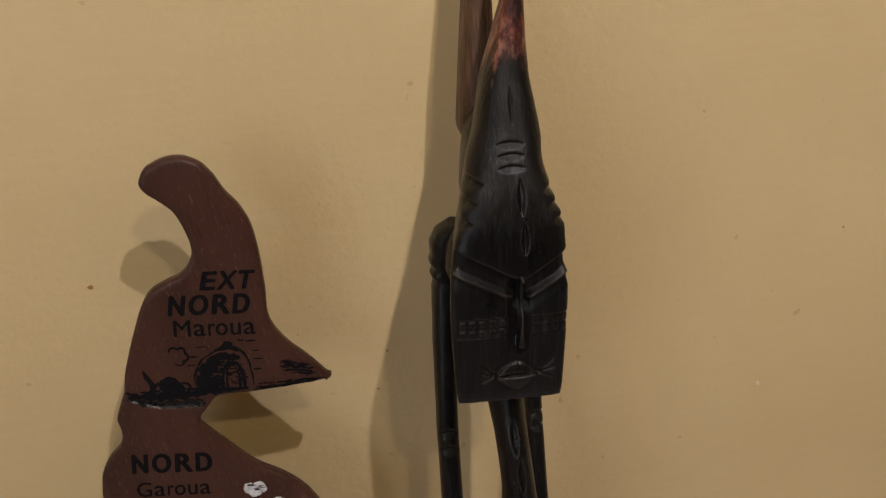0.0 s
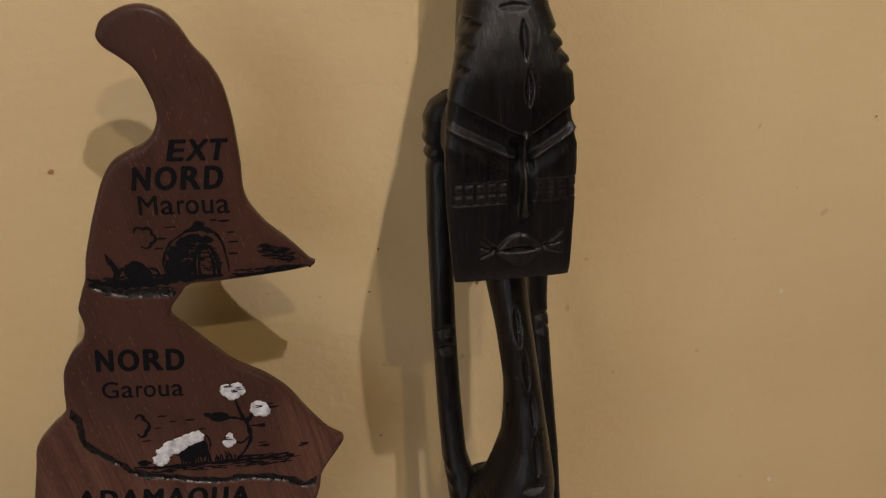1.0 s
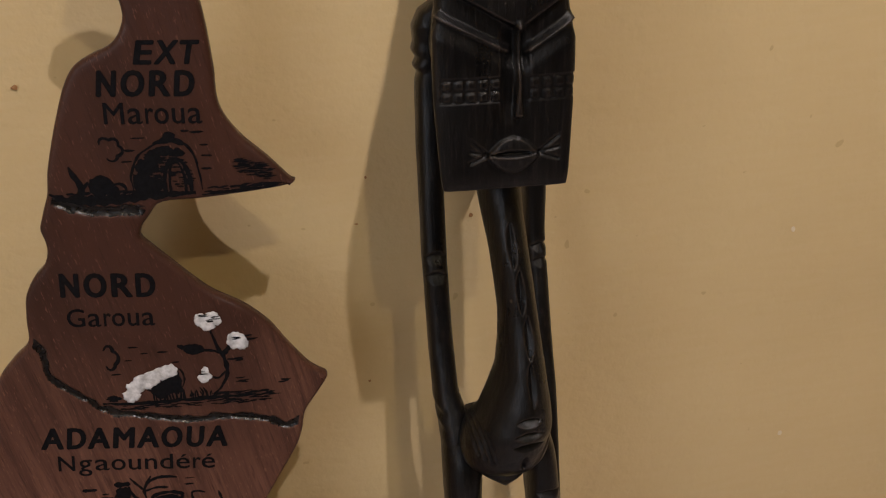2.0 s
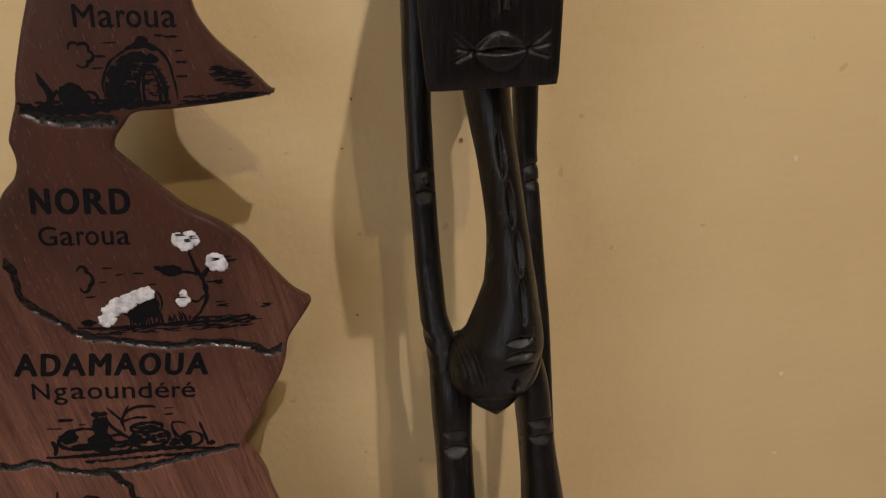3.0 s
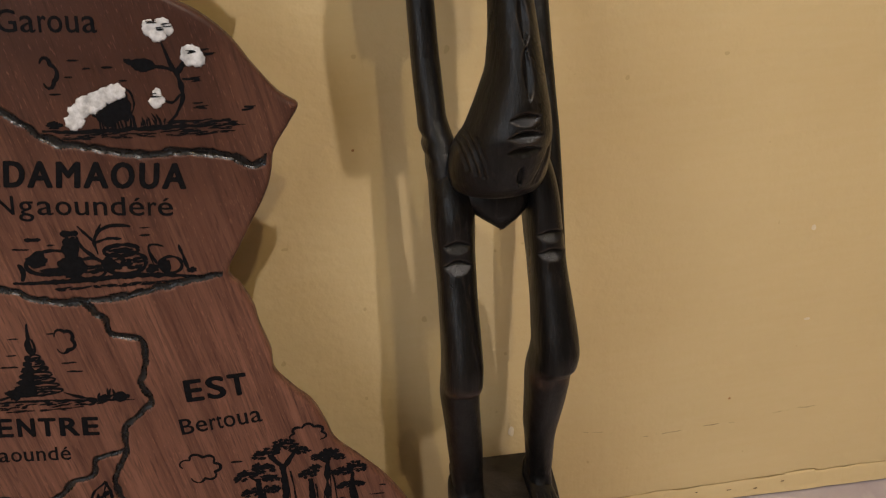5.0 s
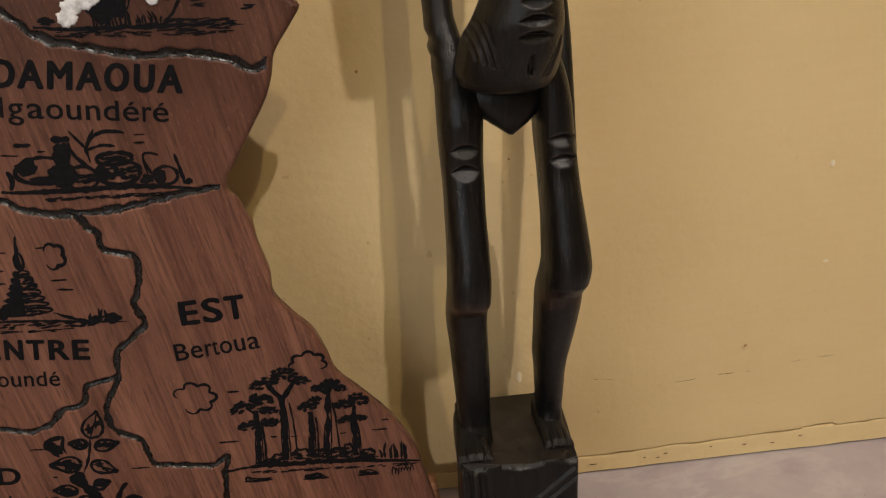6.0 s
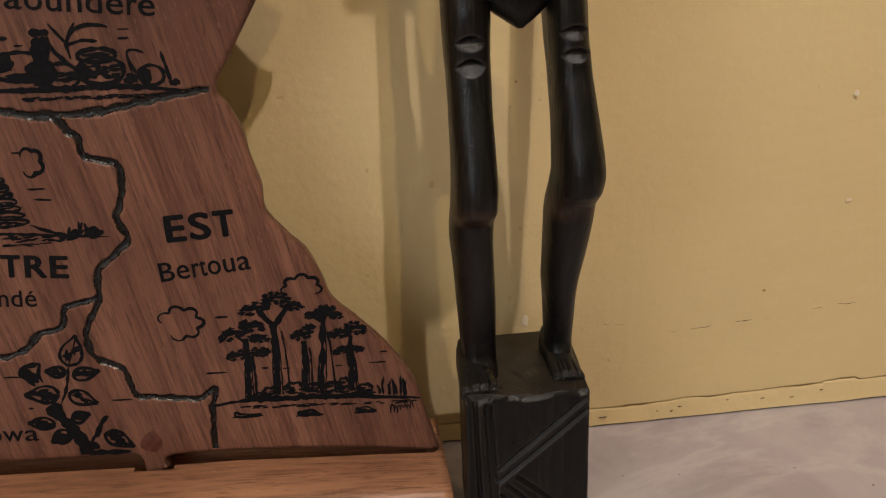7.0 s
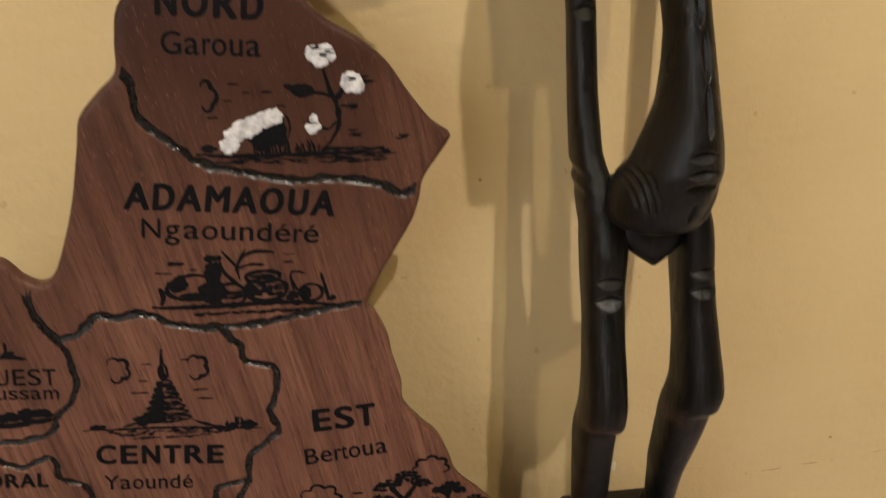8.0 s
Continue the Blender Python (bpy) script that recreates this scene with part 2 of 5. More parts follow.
def north_wall():
    bm = bmesh.new()
    xs = np.concatenate([np.linspace(-1.25, -0.36, 12), np.linspace(-0.34, 0.36, 360), np.linspace(0.4, 3.0, 16)])
    zs = np.concatenate([[0.0, 0.0005], np.linspace(0.0012, 0.03, 6), np.linspace(0.05, 0.6, 30), np.linspace(0.7, 1.8, 6)])
    wave = lambda x, z: (0.0012 * noise.noise((x * 9, z * 9, 1.5)) + 0.0004 * noise.noise((x * 45, z * 60, 4.0))) * (0.1 + 0.9 * step(0.0, 0.06, z))
    low = lambda x, z: z + (crack_height(x) + 0.00015) * max(0.0, 1 - z / 0.05)
    sheet(bm, xs, zs, wave, low)
    ring = [v for v in bm.verts if abs(v.co.z - crack_height(v.co.x) - 0.00015) < 1e-5]
    edges = [e for e in bm.edges if e.verts[0] in ring and e.verts[1] in ring]
    made = bmesh.ops.extrude_edge_only(bm, edges=edges)["geom"]
    for v in made:
        if isinstance(v, bmesh.types.BMVert):
            v.co.y = 0.012
        elif isinstance(v, bmesh.types.BMFace):
            v.smooth = False
    wall = new("wall_north", mesh_of("wall_north", bm, WALL))
    tagged(wall, "yellow painted plaster wall with small chips and stains", "wall", kind="structure")
    bm = box(bmesh.new(), (-1.25, 0.0125, -0.9), (3.0, 0.15, 1.8))
    part("wall_core", bm, WALL, wall)
    return wall


def fleck(wall, x, z, wide, high, mat, label, out=0.0):
    """A small stain or drip that lies on the paint."""
    bm = bmesh.new()
    ring = []
    for i in range(14):
        a = 2 * math.pi * i / 14
        r = 1 + 0.35 * noise.noise((math.cos(a) * 1.3 + x * 90, math.sin(a) * 1.3, z * 90))
        ring.append(bm.verts.new((x + wide / 2 * r * math.cos(a), -0.0010 - out, z + high / 2 * r * math.sin(a))))
    top = bm.verts.new((x, -0.0013 - out, z))
    for i in range(14):
        bm.faces.new((ring[i], ring[(i + 1) % 14], top)).smooth = True
    bmesh.ops.recalc_face_normals(bm, faces=bm.faces)
    part("paint_fleck", bm, mat, wall, label)


def fine_crack(wall, x0, z0, x1, z1, wide, seed):
    """A thin broken crack in the paint."""
    bm = bmesh.new()
    old = None
    for x in np.arange(x0, x1, 0.0004):
        z = z0 + (z1 - z0) * (x - x0) / (x1 - x0) + 0.0014 * noise.noise((x * 70, seed, 0)) + 0.0007 * noise.noise((x * 260, seed, 4))
        w = 0.6 * wide * max(0.0, 0.15 + noise.noise((x * 110, seed, 8)) + 0.5 * noise.noise((x * 420, seed, 2)))
        now = [bm.verts.new((x, -0.0012, z - w)), bm.verts.new((x, -0.0012, z + w))] if w > 0.00004 else None
        if old and now:
            bm.faces.new((old[0], now[0], now[1], old[1]))
        old = now
    part("paint_crack", bm, GRIME, wall, "fine dark crack in the paint")


def foot_strip():
    """The strip of filler along the foot of the wall, with a chipped upper edge."""
    bm = bmesh.new()
    xs = np.concatenate([np.linspace(-1.25, -0.36, 10), np.linspace(-0.34, 0.36, 520), np.linspace(0.4, 3.0, 10)])
    rings = []
    for x in xs:
        top = crack_height(x) - 0.00028 - 0.0014 * max(0.0, noise.noise((x * 48, 1.0, 9.0)) + 0.5 * noise.noise((x * 170, 2.0, 4.0)) + 0.9 * (x - 0.09))
        out = 0.0005 + 0.0004 * noise.noise((x * 25, 5.0, 2.0))
        rings.append([(x, 0.012, 0.0), (x, 0.012, top), (x, -out * 0.2, top), (x, -out * 0.8, top - 0.0010), (x, -out - 0.0006, 0.0035), (x, -out - 0.0010, 0.0010 + 0.0005 * noise.noise((x * 60, 0, 0)))])
    skin(bm, rings)
    bmesh.ops.recalc_face_normals(bm, faces=bm.faces)
    for f in bm.faces:
        f.smooth = False
    strip = new("baseboard", mesh_of("baseboard", bm, WALL))
    return tagged(strip, "narrow yellow filler strip with a cracked upper joint", "skirting", kind="structure")


def room():
    wall = north_wall()
    for x, z, w, h, mat, label in (
            (-0.1817, 0.3605, 0.0026, 0.0020, BROWN, "rust-brown stain"), (0.1327, 0.0637, 0.0016, 0.0014, BROWN, "brown chip"),
            (-0.0437, 0.3124, 0.0010, 0.0014, BROWN, "dark dot"), (-0.0475, 0.2106, 0.0013, 0.0013, BROWN, "dark dot"),
            (-0.049, 0.291, 0.0016, 0.0009, BROWN, "dark dot"), (0.1614, 0.2707, 0.0022, 0.0026, PALE_DRIP, "pale chip"),
            (0.019, 0.059, 0.0030, 0.0056, PALE_DRIP, "pale paint drip"), (0.016, 0.168, 0.0010, 0.0012, BROWN, "dark dot"),
            (0.003, 0.291, 0.0020, 0.0020, BROWN, "brown stain"), (0.170, 0.105, 0.0030, 0.0014, PALE_DRIP, "pale chip"),
            (0.168, 0.154, 0.0024, 0.0030, PALE_DRIP, "pale chip"), (0.20, 0.36, 0.0012, 0.0012, BROWN, "dark dot")):
        fleck(wall, x, z, w, h, mat, label)
    foot = foot_strip()
    for x, z, w, h in ((0.056, 0.0055, 0.0048, 0.0007), (0.083, 0.006, 0.0012, 0.0006), (0.090, 0.0052, 0.0018, 0.0008), (0.094, 0.0072, 0.0026, 0.0007), (0.136, 0.0072, 0.0030, 0.0007), (0.151, 0.0062, 0.0024, 0.0008), (0.166, 0.0086, 0.0022, 0.0008), (0.118, 0.0082, 0.0016, 0.0006)):
        fleck(foot, x, z, w, h, GRIME, "dark chip", 0.0012)
    fine_crack(wall, 0.056, 0.0535, 0.075, 0.052, 0.00035, 1.3)
    fine_crack(wall, 0.088, 0.047, 0.136, 0.0495, 0.0005, 4.1)
    fine_crack(wall, 0.150, 0.0515, 0.180, 0.053, 0.00035, 7.7)
    top = new("countertop", mesh_of("countertop", box(bmesh.new(), (-1.25, -0.62, -0.03), (3.0, 0.012, 0.0), 0.002), MARBLE))
    tagged(top, "polished pinkish grey marble shelf with white veins", "countertop", kind="structure")
    plinth = new("counter_base", mesh_of("counter_base", box(bmesh.new(), (-1.25, -0.56, -0.9), (3.0, 0.012, -0.03)), CEIL))
    tagged(plinth, "plain plastered base under the marble shelf", "counter", kind="structure")
    for name, lo, hi, mat in (("floor", (-1.4, -5.15, -1.0), (3.15, 0.15, -0.9), FLOOR), ("ceiling", (-1.4, -5.15, 1.8), (3.15, 0.15, 1.9), CEIL),
                              ("wall_east", (3.0, -5.0, -0.9), (3.15, 0.0, 1.8), WALL), ("wall_south", (-1.25, -5.15, -0.9), (3.15, -5.0, 1.8), WALL)):
        tagged(new(name, mesh_of(name, box(bmesh.new(), lo, hi), mat)), "plain painted " + name.split("_")[0] + " of the room", name.split("_")[0], kind="structure")
    bm = bmesh.new()
    for lo, hi in (((-1.4, -5.15, -0.9), (-1.25, -2.3, 1.8)), ((-1.4, -1.1, -0.9), (-1.25, 0.15, 1.8)),
                   ((-1.4, -2.3, -0.9), (-1.25, -1.1, 0.15)), ((-1.4, -2.3, 1.35), (-1.25, -1.1, 1.8))):
        box(bm, lo, hi)
    tagged(new("wall_west", mesh_of("wall_west", bm, WALL)), "plain yellow wall with a window opening", "wall", kind="structure")
    window = tagged(new("window_1"), "white framed window in the side wall", "window", kind="structure")
    for lo, hi in (((-1.35, -2.3, 0.15), (-1.30, -2.25, 1.35)), ((-1.35, -1.15, 0.15), (-1.30, -1.10, 1.35)),
                   ((-1.35, -2.25, 0.15), (-1.30, -1.15, 0.20)), ((-1.35, -2.25, 1.30), (-1.30, -1.15, 1.35))):
        part("window_frame", box(bmesh.new(), lo, hi, 0.004), CEIL, window)
    pane = part("pane", box(bmesh.new(), (-1.328, -2.25, 0.20), (-1.322, -1.15, 1.30)), GLASS, window)
    pane.visible_shadow = False
    for place in (LAMP_A, LAMP_B):
        lamp = tagged(new("ceiling_lamp"), "bare warm bulb hanging from the ceiling", "lamp", "bulbs of the room")
        lamp.location = (place[0], place[1], 1.8)
        drop = 1.8 - place[2]
        bm = bmesh.new()
        skin(bm, [[(0.012 * math.cos(a) * s, 0.012 * math.sin(a) * s, z) for a in np.linspace(0, 2 * math.pi, 16, endpoint=False)] for z, s in
                  ((-drop + 0.03, 1.1), (-drop + 0.075, 1.2), (-drop + 0.08, 0.3), (-0.012, 0.3), (-0.010, 3.5), (0.0, 3.5))])
        part("socket", bm, CEIL, lamp)
        bm = bmesh.new()
        skin(bm, [[(r * math.cos(a), r * math.sin(a), -drop + z) for a in np.linspace(0, 2 * math.pi, 20, endpoint=False)] for z, r in
                  ((0.0135, 0.004), (0.0145, 0.009), (0.018, 0.0135), (0.023, 0.015), (0.028, 0.0135), (0.0298, 0.012))])
        part("bulb", bm, BULB, lamp, "glowing warm glass bulb")


room()


# ---- the carved figure: one mesh ----
def leaf(u, v, half_u, half_v):
    """1 in the middle of a leaf-shaped cut along u, 0 outside it."""
    s = 1 - (u / half_u) ** 2
    if s <= 0:
        return 0.0
    d = abs(v) / (half_v * s + 1e-9)
    return max(0.0, 1 - d) ** 0.7


def line_cut(x, z, a, b, half):
    (ax, az), (bx, bz) = a, b
    dx, dz = bx - ax, bz - az
    t = min(1, max(0, ((x - ax) * dx + (z - az) * dz) / (dx * dx + dz * dz)))
    d = math.hypot(x - ax - t * dx, z - az - t * dz)
    return max(0.0, 1 - d / half)


def notches(*cuts):
    """Relief with scooped cuts: (x, z, half width, half height, depth) in mm. Each goes in under a steep upper rim and slopes out below."""
    def relief(x, z, t):
        d = 0.0
        for cx, cz, hw, hh, deep in cuts:
            if abs(z - cz) < hh and abs(x - cx) < hw:
                s = hh * (1 - ((x - cx) / hw) ** 2)
                if abs(z - cz) < s:
                    w = (cz + s - z) / (2 * s)
                    d -= deep * (s / hh) ** 0.6 * 0.75 * (w / 0.26 if w < 0.26 else (1 - w) / 0.74)
        return d
    return relief


def face_relief(x, z):
    """How far the carving stands out (mm) at x, z in mm on the front of the head."""
    d = 0.0
    x -= 0.5
    z += 1.0
    # the brow's edge: a wide V, with the sockets cut in under it
    brow = 391.0 + abs(x - 1.2) * (0.56 if x < 1.2 else 0.68)
    lid = brow - 8.2 - 0.05 * abs(x)
    if z < brow:
        # the socket goes in, the lid slopes out again and catches the light, and the cheek begins under a thin cut
        clear = max(step(1.6, 4.0, abs(x - 1.0)), step(lid - 1, lid - 6, z))
        socket = -2.9 * step(brow, brow - 0.7, z)
        if z < lid + 1.5:
            socket += clear * 3.2 * min(1.0, (lid + 1.5 - z) / 3.2)
        if z < lid - 1.3:
            socket -= clear * 1.5 * step(lid - 1.3, lid - 1.7, z) * (1 - 0.8 * step(lid - 2.2, lid - 8, z))
        d += socket
    # the nose: a thin ridge, cut deep on one flank
    if 359 < z < 394:
        wide = 1.0 + 0.7 * step(370, 363, z)
        ridge = max(0.0, 1 - (abs(x - 1.0) / wide) ** 4) * step(361.6, 363.0, z)
        deep = 2.6 if x < 1.0 else 1.2
        flank = max(0.0, 1 - abs(x - 1.0) / (6.0 if x < 1.0 else 4.0)) ** 0.6 * step(359.0, 368, z) * step(394, 388, z)
        d += 2.4 * ridge * step(394, 390, z) - deep * flank * (1 - ridge)
    # two rows of small squares on either cheek
    z += 2.6
    for lo, hi in ((-24.5, -4.4), (4.6, 20.5)):
        if lo < x < hi and 370.2 < z < 378.2:
            u, v = ((x - lo) / 4.02) % 1, ((z - 370.2) / 4.0) % 1
            inside_it = step(0.12, 0.22, u) * step(0.88, 0.78, u) * step(0.10, 0.20, v) * step(0.90, 0.80, v)
            d -= (0.6 if x < 0 else 0.4) * (1 - inside_it)
    # the mouth: two full lips
    m = leaf(x + 0.6, z - 352.0, 9.0, 6.6)
    d += 2.2 * m ** 0.5 - 2.4 * leaf(x + 0.6, z - 352.6, 7.6, 1.3)
    if 0 < m < 0.15:
        d -= 0.6
    for side in (-1, 1):
        for rise in (-3.0, 0.4, 3.8):
            d -= 0.9 * line_cut(x, z, (side * 8.4 - 0.6, 352.3), (side * 15.0, 353.3 + rise * 1.2), 0.75)
    z -= 2.6
    # cuts on the forehead
    for cx, cz, hu, hv in ((1.4, 424, 6.6, 1.8), (2.2, 408, 6.2, 1.6), (0.0, 456, 7, 1.0)):
        d -= (1.7 if cz < 440 else 0.8) * leaf(z - cz, x - cx, hu, hv)
    scoop = notches(*[(-1.5, cz, 5.8, 1.7, 1.5) for cz in (442.6, 438.4, 434.2)], *[(cx, cz, 7.0, 2.7, 4.2) for cx, cz in ((-19.5, 429), (-22.4, 422), (-24.6, 415))], *[(cx, cz, 6, 2.0, 3.0) for cx, cz in ((15.5, 425), (17.4, 419.5), (19, 414))])
    return d + scoop(x, z, 0)


HEAD = [(336.5, -24.2, 19.9, -99.5, -84), (340, -24.8, 20.4, -100.5, -80), (350, -25.6, 20.9, -101, -74), (365, -26.6, 21.5, -101.8, -68), (380, -27.0, 21.7, -102.5, -64), (392, -26.8, 21.3, -103.5, -61),
        (402, -26.0, 20.3, -103.5, -58), (412, -23.3, 20.2, -102.5, -57), (423, -21.1, 17.4, -99.5, -57), (434, -18.3, 15.0, -95.5, -57), (444, -14.1, 14.6, -91, -58), (454, -11.1, 12.4, -87.5, -59),
        (464, -8.3, 10.1, -84, -60), (476, -4.6, 9.1, -80.5, -61), (492, 0.2, 8.3, -77, -63), (515, 2.8, 10.4, -75, -65), (540, 5.6, 12.4, -74, -66), (577, 9.8, 15.4, -72, -66),
        (606, 12.4, 16.4, -71, -67), (610, 13.6, 15.6, -70, -68)]
TORSO = [(216.8, -12.5, 11.5, -94, -68), (218.3, -16, 15, -98, -63), (222.5, -17.2, 16.8, -102, -62), (230, -16.4, 17.8, -105.5, -62), (236, -14.4, 17.5, -107, -66), (240, -12.2, 17.2, -109, -71),
         (250, -7.7, 16.2, -107.5, -72), (260, -3.8, 14.8, -104.5, -73), (271, -2.5, 13.5, -101, -74), (284, -2.0, 12.2, -97, -74), (304, -3.8, 10.2, -93, -68), (319, -5.8, 9.2, -87, -60),
         (334, -8.0, 9.0, -82, -56), (352, -9, 9, -76, -52), (378, -11, 9, -72, -50), (400, -9, 8, -70, -50)]
ARM_L = [(200, -19.5, -13, -78, -60), (214, -22.3, -11, -79, -54), (221, -23.0, -11, -77.5, -52), (225, -22.7, -11, -76, -51), (228, -24.0, -11.4, -74.5, -50), (231.3, -23.0, -12.2, -73, -50),
         (234.5, -24.6, -13.2, -71.5, -49), (239, -24.5, -14.3, -69.5, -48), (250, -25, -14.8, -65.5, -48), (260, -25.3, -15.2, -62.5, -47), (283, -25.8, -15.8, -59, -46), (294, -26.0, -16.0, -57, -44),
         (315, -25.8, -15.8, -53, -40), (335, -25.4, -15, -48, -34), (361, -24.4, -13.5, -42, -27), (364.5, -23.2, -13, -41, -26), (367, -25.2, -13, -41, -26), (370, -23.4, -13, -41, -26),
         (373, -25.4, -12, -41, -25), (376, -24.4, -12, -41, -25), (382, -24.8, -10, -42, -24), (388, -22, -10, -42, -25), (392, -16, -11, -40, -28)]
ARM_R = [(172, 25.5, 29, -72, -60), (190, 25, 29.3, -68, -52), (205, 23.5, 30.3, -62, -46), (226, 22.2, 31.0, -55, -38), (249, 22, 30.8, -46, -30), (274, 21.8, 30.6, -38, -24),
         (293, 21.2, 30.0, -34, -20), (321, 20.5, 30.8, -33, -19), (350, 18.5, 29, -33, -19), (375, 15, 26.5, -36, -20), (388, 12, 23, -38, -24), (394, 13, 18, -36, -28)]
LEG_L = [(68, -18.6, -5.0, -72, -52), (74, -18.2, -5.2, -67, -51), (82, -18.7, -5.2, -67.5, -51), (100, -20.3, -5.8, -73.5, -54), (114, -21.5, -6.8, -78.5, -57), (128, -23, -7.8, -84, -61), (136, -22.9, -7.8, -87, -63.5), (137.4, -22.9, -7.6, -92.5, -64),
         (140, -22.9, -7.5, -95, -65), (148, -22.6, -7.2, -95.6, -66), (158, -22.3, -7.5, -93, -66), (177, -22.2, -7.8, -87, -65), (190, -22.6, -7.6, -84, -62), (205, -23.0, -7.0, -85, -58), (214, -22.8, -7, -82.5, -57), (221, -22.2, -8, -78, -55), (225, -20.5, -10, -72, -55), (228, -18.5, -12, -66, -56)]
LEG_R = [(70, 15.4, 25.4, -66, -49), (76, 15.2, 25.5, -63, -48), (85, 14.6, 25.6, -66, -49), (97, 13.4, 25.1, -71, -52), (105, 12.3, 25.3, -74.5, -54), (120, 11.9, 26.9, -81, -58), (134, 11.2, 27.8, -87, -62),
         (141, 11.8, 28.0, -89, -63.5), (142.4, 12, 28.8, -93.5, -64), (150, 13.2, 29.9, -95.5, -65), (158, 13, 29.3, -94, -65.5), (169, 13.0, 27.9, -91, -65), (185, 12.5, 26.2, -87, -62), (196, 11.8, 25.2, -86, -60),
         (208, 11.2, 24.2, -86, -58), (216, 10.7, 23, -85.5, -58), (224, 9, 20.8, -84, -60), (231, 8, 17.5, -80, -62)]


ANGLES = np.linspace(0, 2 * math.pi, 721)


def limb_ring(x0, x1, yf, yb, z, n, power, relief, taper):
    """A ring of evenly spaced points round a rounded section, with the relief cut into its front."""
    cx, cy, a, b = (x0 + x1) / 2, (yf + yb) / 2, (x1 - x0) / 2, (yb - yf) / 2
    c, s = np.cos(ANGLES), np.sin(ANGLES)
    px, py = cx + a * np.sign(c) * np.abs(c) ** (2 / power), cy + b * np.sign(s) * np.abs(s) ** (2 / power)
    px = cx + (px - cx) * (1 - taper * np.clip((py - yf) / (yb - yf) - 0.06, 0, 1))
    run = np.concatenate([[0], np.cumsum(np.hypot(np.diff(px), np.diff(py)))])
    at = np.linspace(0, run[-1], n, endpoint=False)
    px, py = np.interp(at, run, px), np.interp(at, run, py)
    tx, ty = np.roll(px, -1) - np.roll(px, 1), np.roll(py, -1) - np.roll(py, 1)
    k = np.hypot(tx, ty) + 1e-9
    nx, ny = ty / k, -tx / k
    out = []
    for x, y, u, v in zip(px, py, nx, ny):
        if relief and v < 0.3:
            d = relief(x, z, 0) * step(0.3, -0.15, v)
            x, y = x + d * u, y + d * v
        w = 0.16 * noise.noise((x * 0.16, y * 0.16, z * 0.07)) + 0.06 * noise.noise((x * 0.7, y * 0.7, z * 0.12))
        out.append(((x + w) / 1000, (y + w) / 1000, z / 1000))
    return out


def limb(bm, rows, n, dz, power=2.2, relief=None, mat=0, wide=2.2, taper=None):
    lo, hi = rows[0][0], rows[-1][0]
    zs = np.linspace(lo, hi, max(3, int((hi - lo) / dz)))
    # smooth the table a little, so that no ring shows as an edge
    rings = []
    for z in zs:
        vals = np.mean([lerp_table(rows, min(hi, max(lo, z + k))) for k in np.linspace(-wide, wide, 7)], axis=0) if lo + 3 < z < hi - 3 else lerp_table(rows, z)
        rings.append(limb_ring(*vals, z, n, power(z) if callable(power) else power, relief, taper(z) if taper else 0.0))
    skin(bm, rings, mat)


def belly_relief(x, z, t):
    d = notches((5.4, 247.2, 5.4, 2.2, 3.6), (5.2, 241.6, 5.8, 2.2, 3.8), (5.0, 236.4, 6.2, 2.4, 3.8))(x, z, t)
    d -= 2.4 * leaf(z - 227.2, x - 4.2, 4.2, 1.6)
    for k in range(4):
        d -= 1.0 * line_cut(x, z, (-15.6 + 1.9 * k, 240.5), (-12.6 + 2.4 * k, 229.2 - 0.9 * k), 0.7) * (1 if k < 3 else 0.5)
        d -= 0.9 * line_cut(x, z, (15.6 - 1.3 * k, 236 - k), (10.4 - 1.6 * k, 223.5), 0.7) * (1 if k < 2 else 0)
    for cx, cz in ((2.0, 311), (4.4, 294.4), (6.5, 277.5), (6.8, 260.8)):
        d -= 1.7 * leaf(z - cz + (x - cx) * 1.2, x - cx, 8.2, 1.9)
    return d


BLOCK_CUTS = [((-17.5, 67), (-15.5, -5)), ((-13.6, 65), (-10.2, -5)), ((-12.0, 64), (-8.6, -5)), ((24, 64), (-9, 37)), ((26, 60), (-10, 31)), ((-2, 33), (24, 10)), ((-6, 30), (18, 5)), ((-8, 26), (2, 2))]


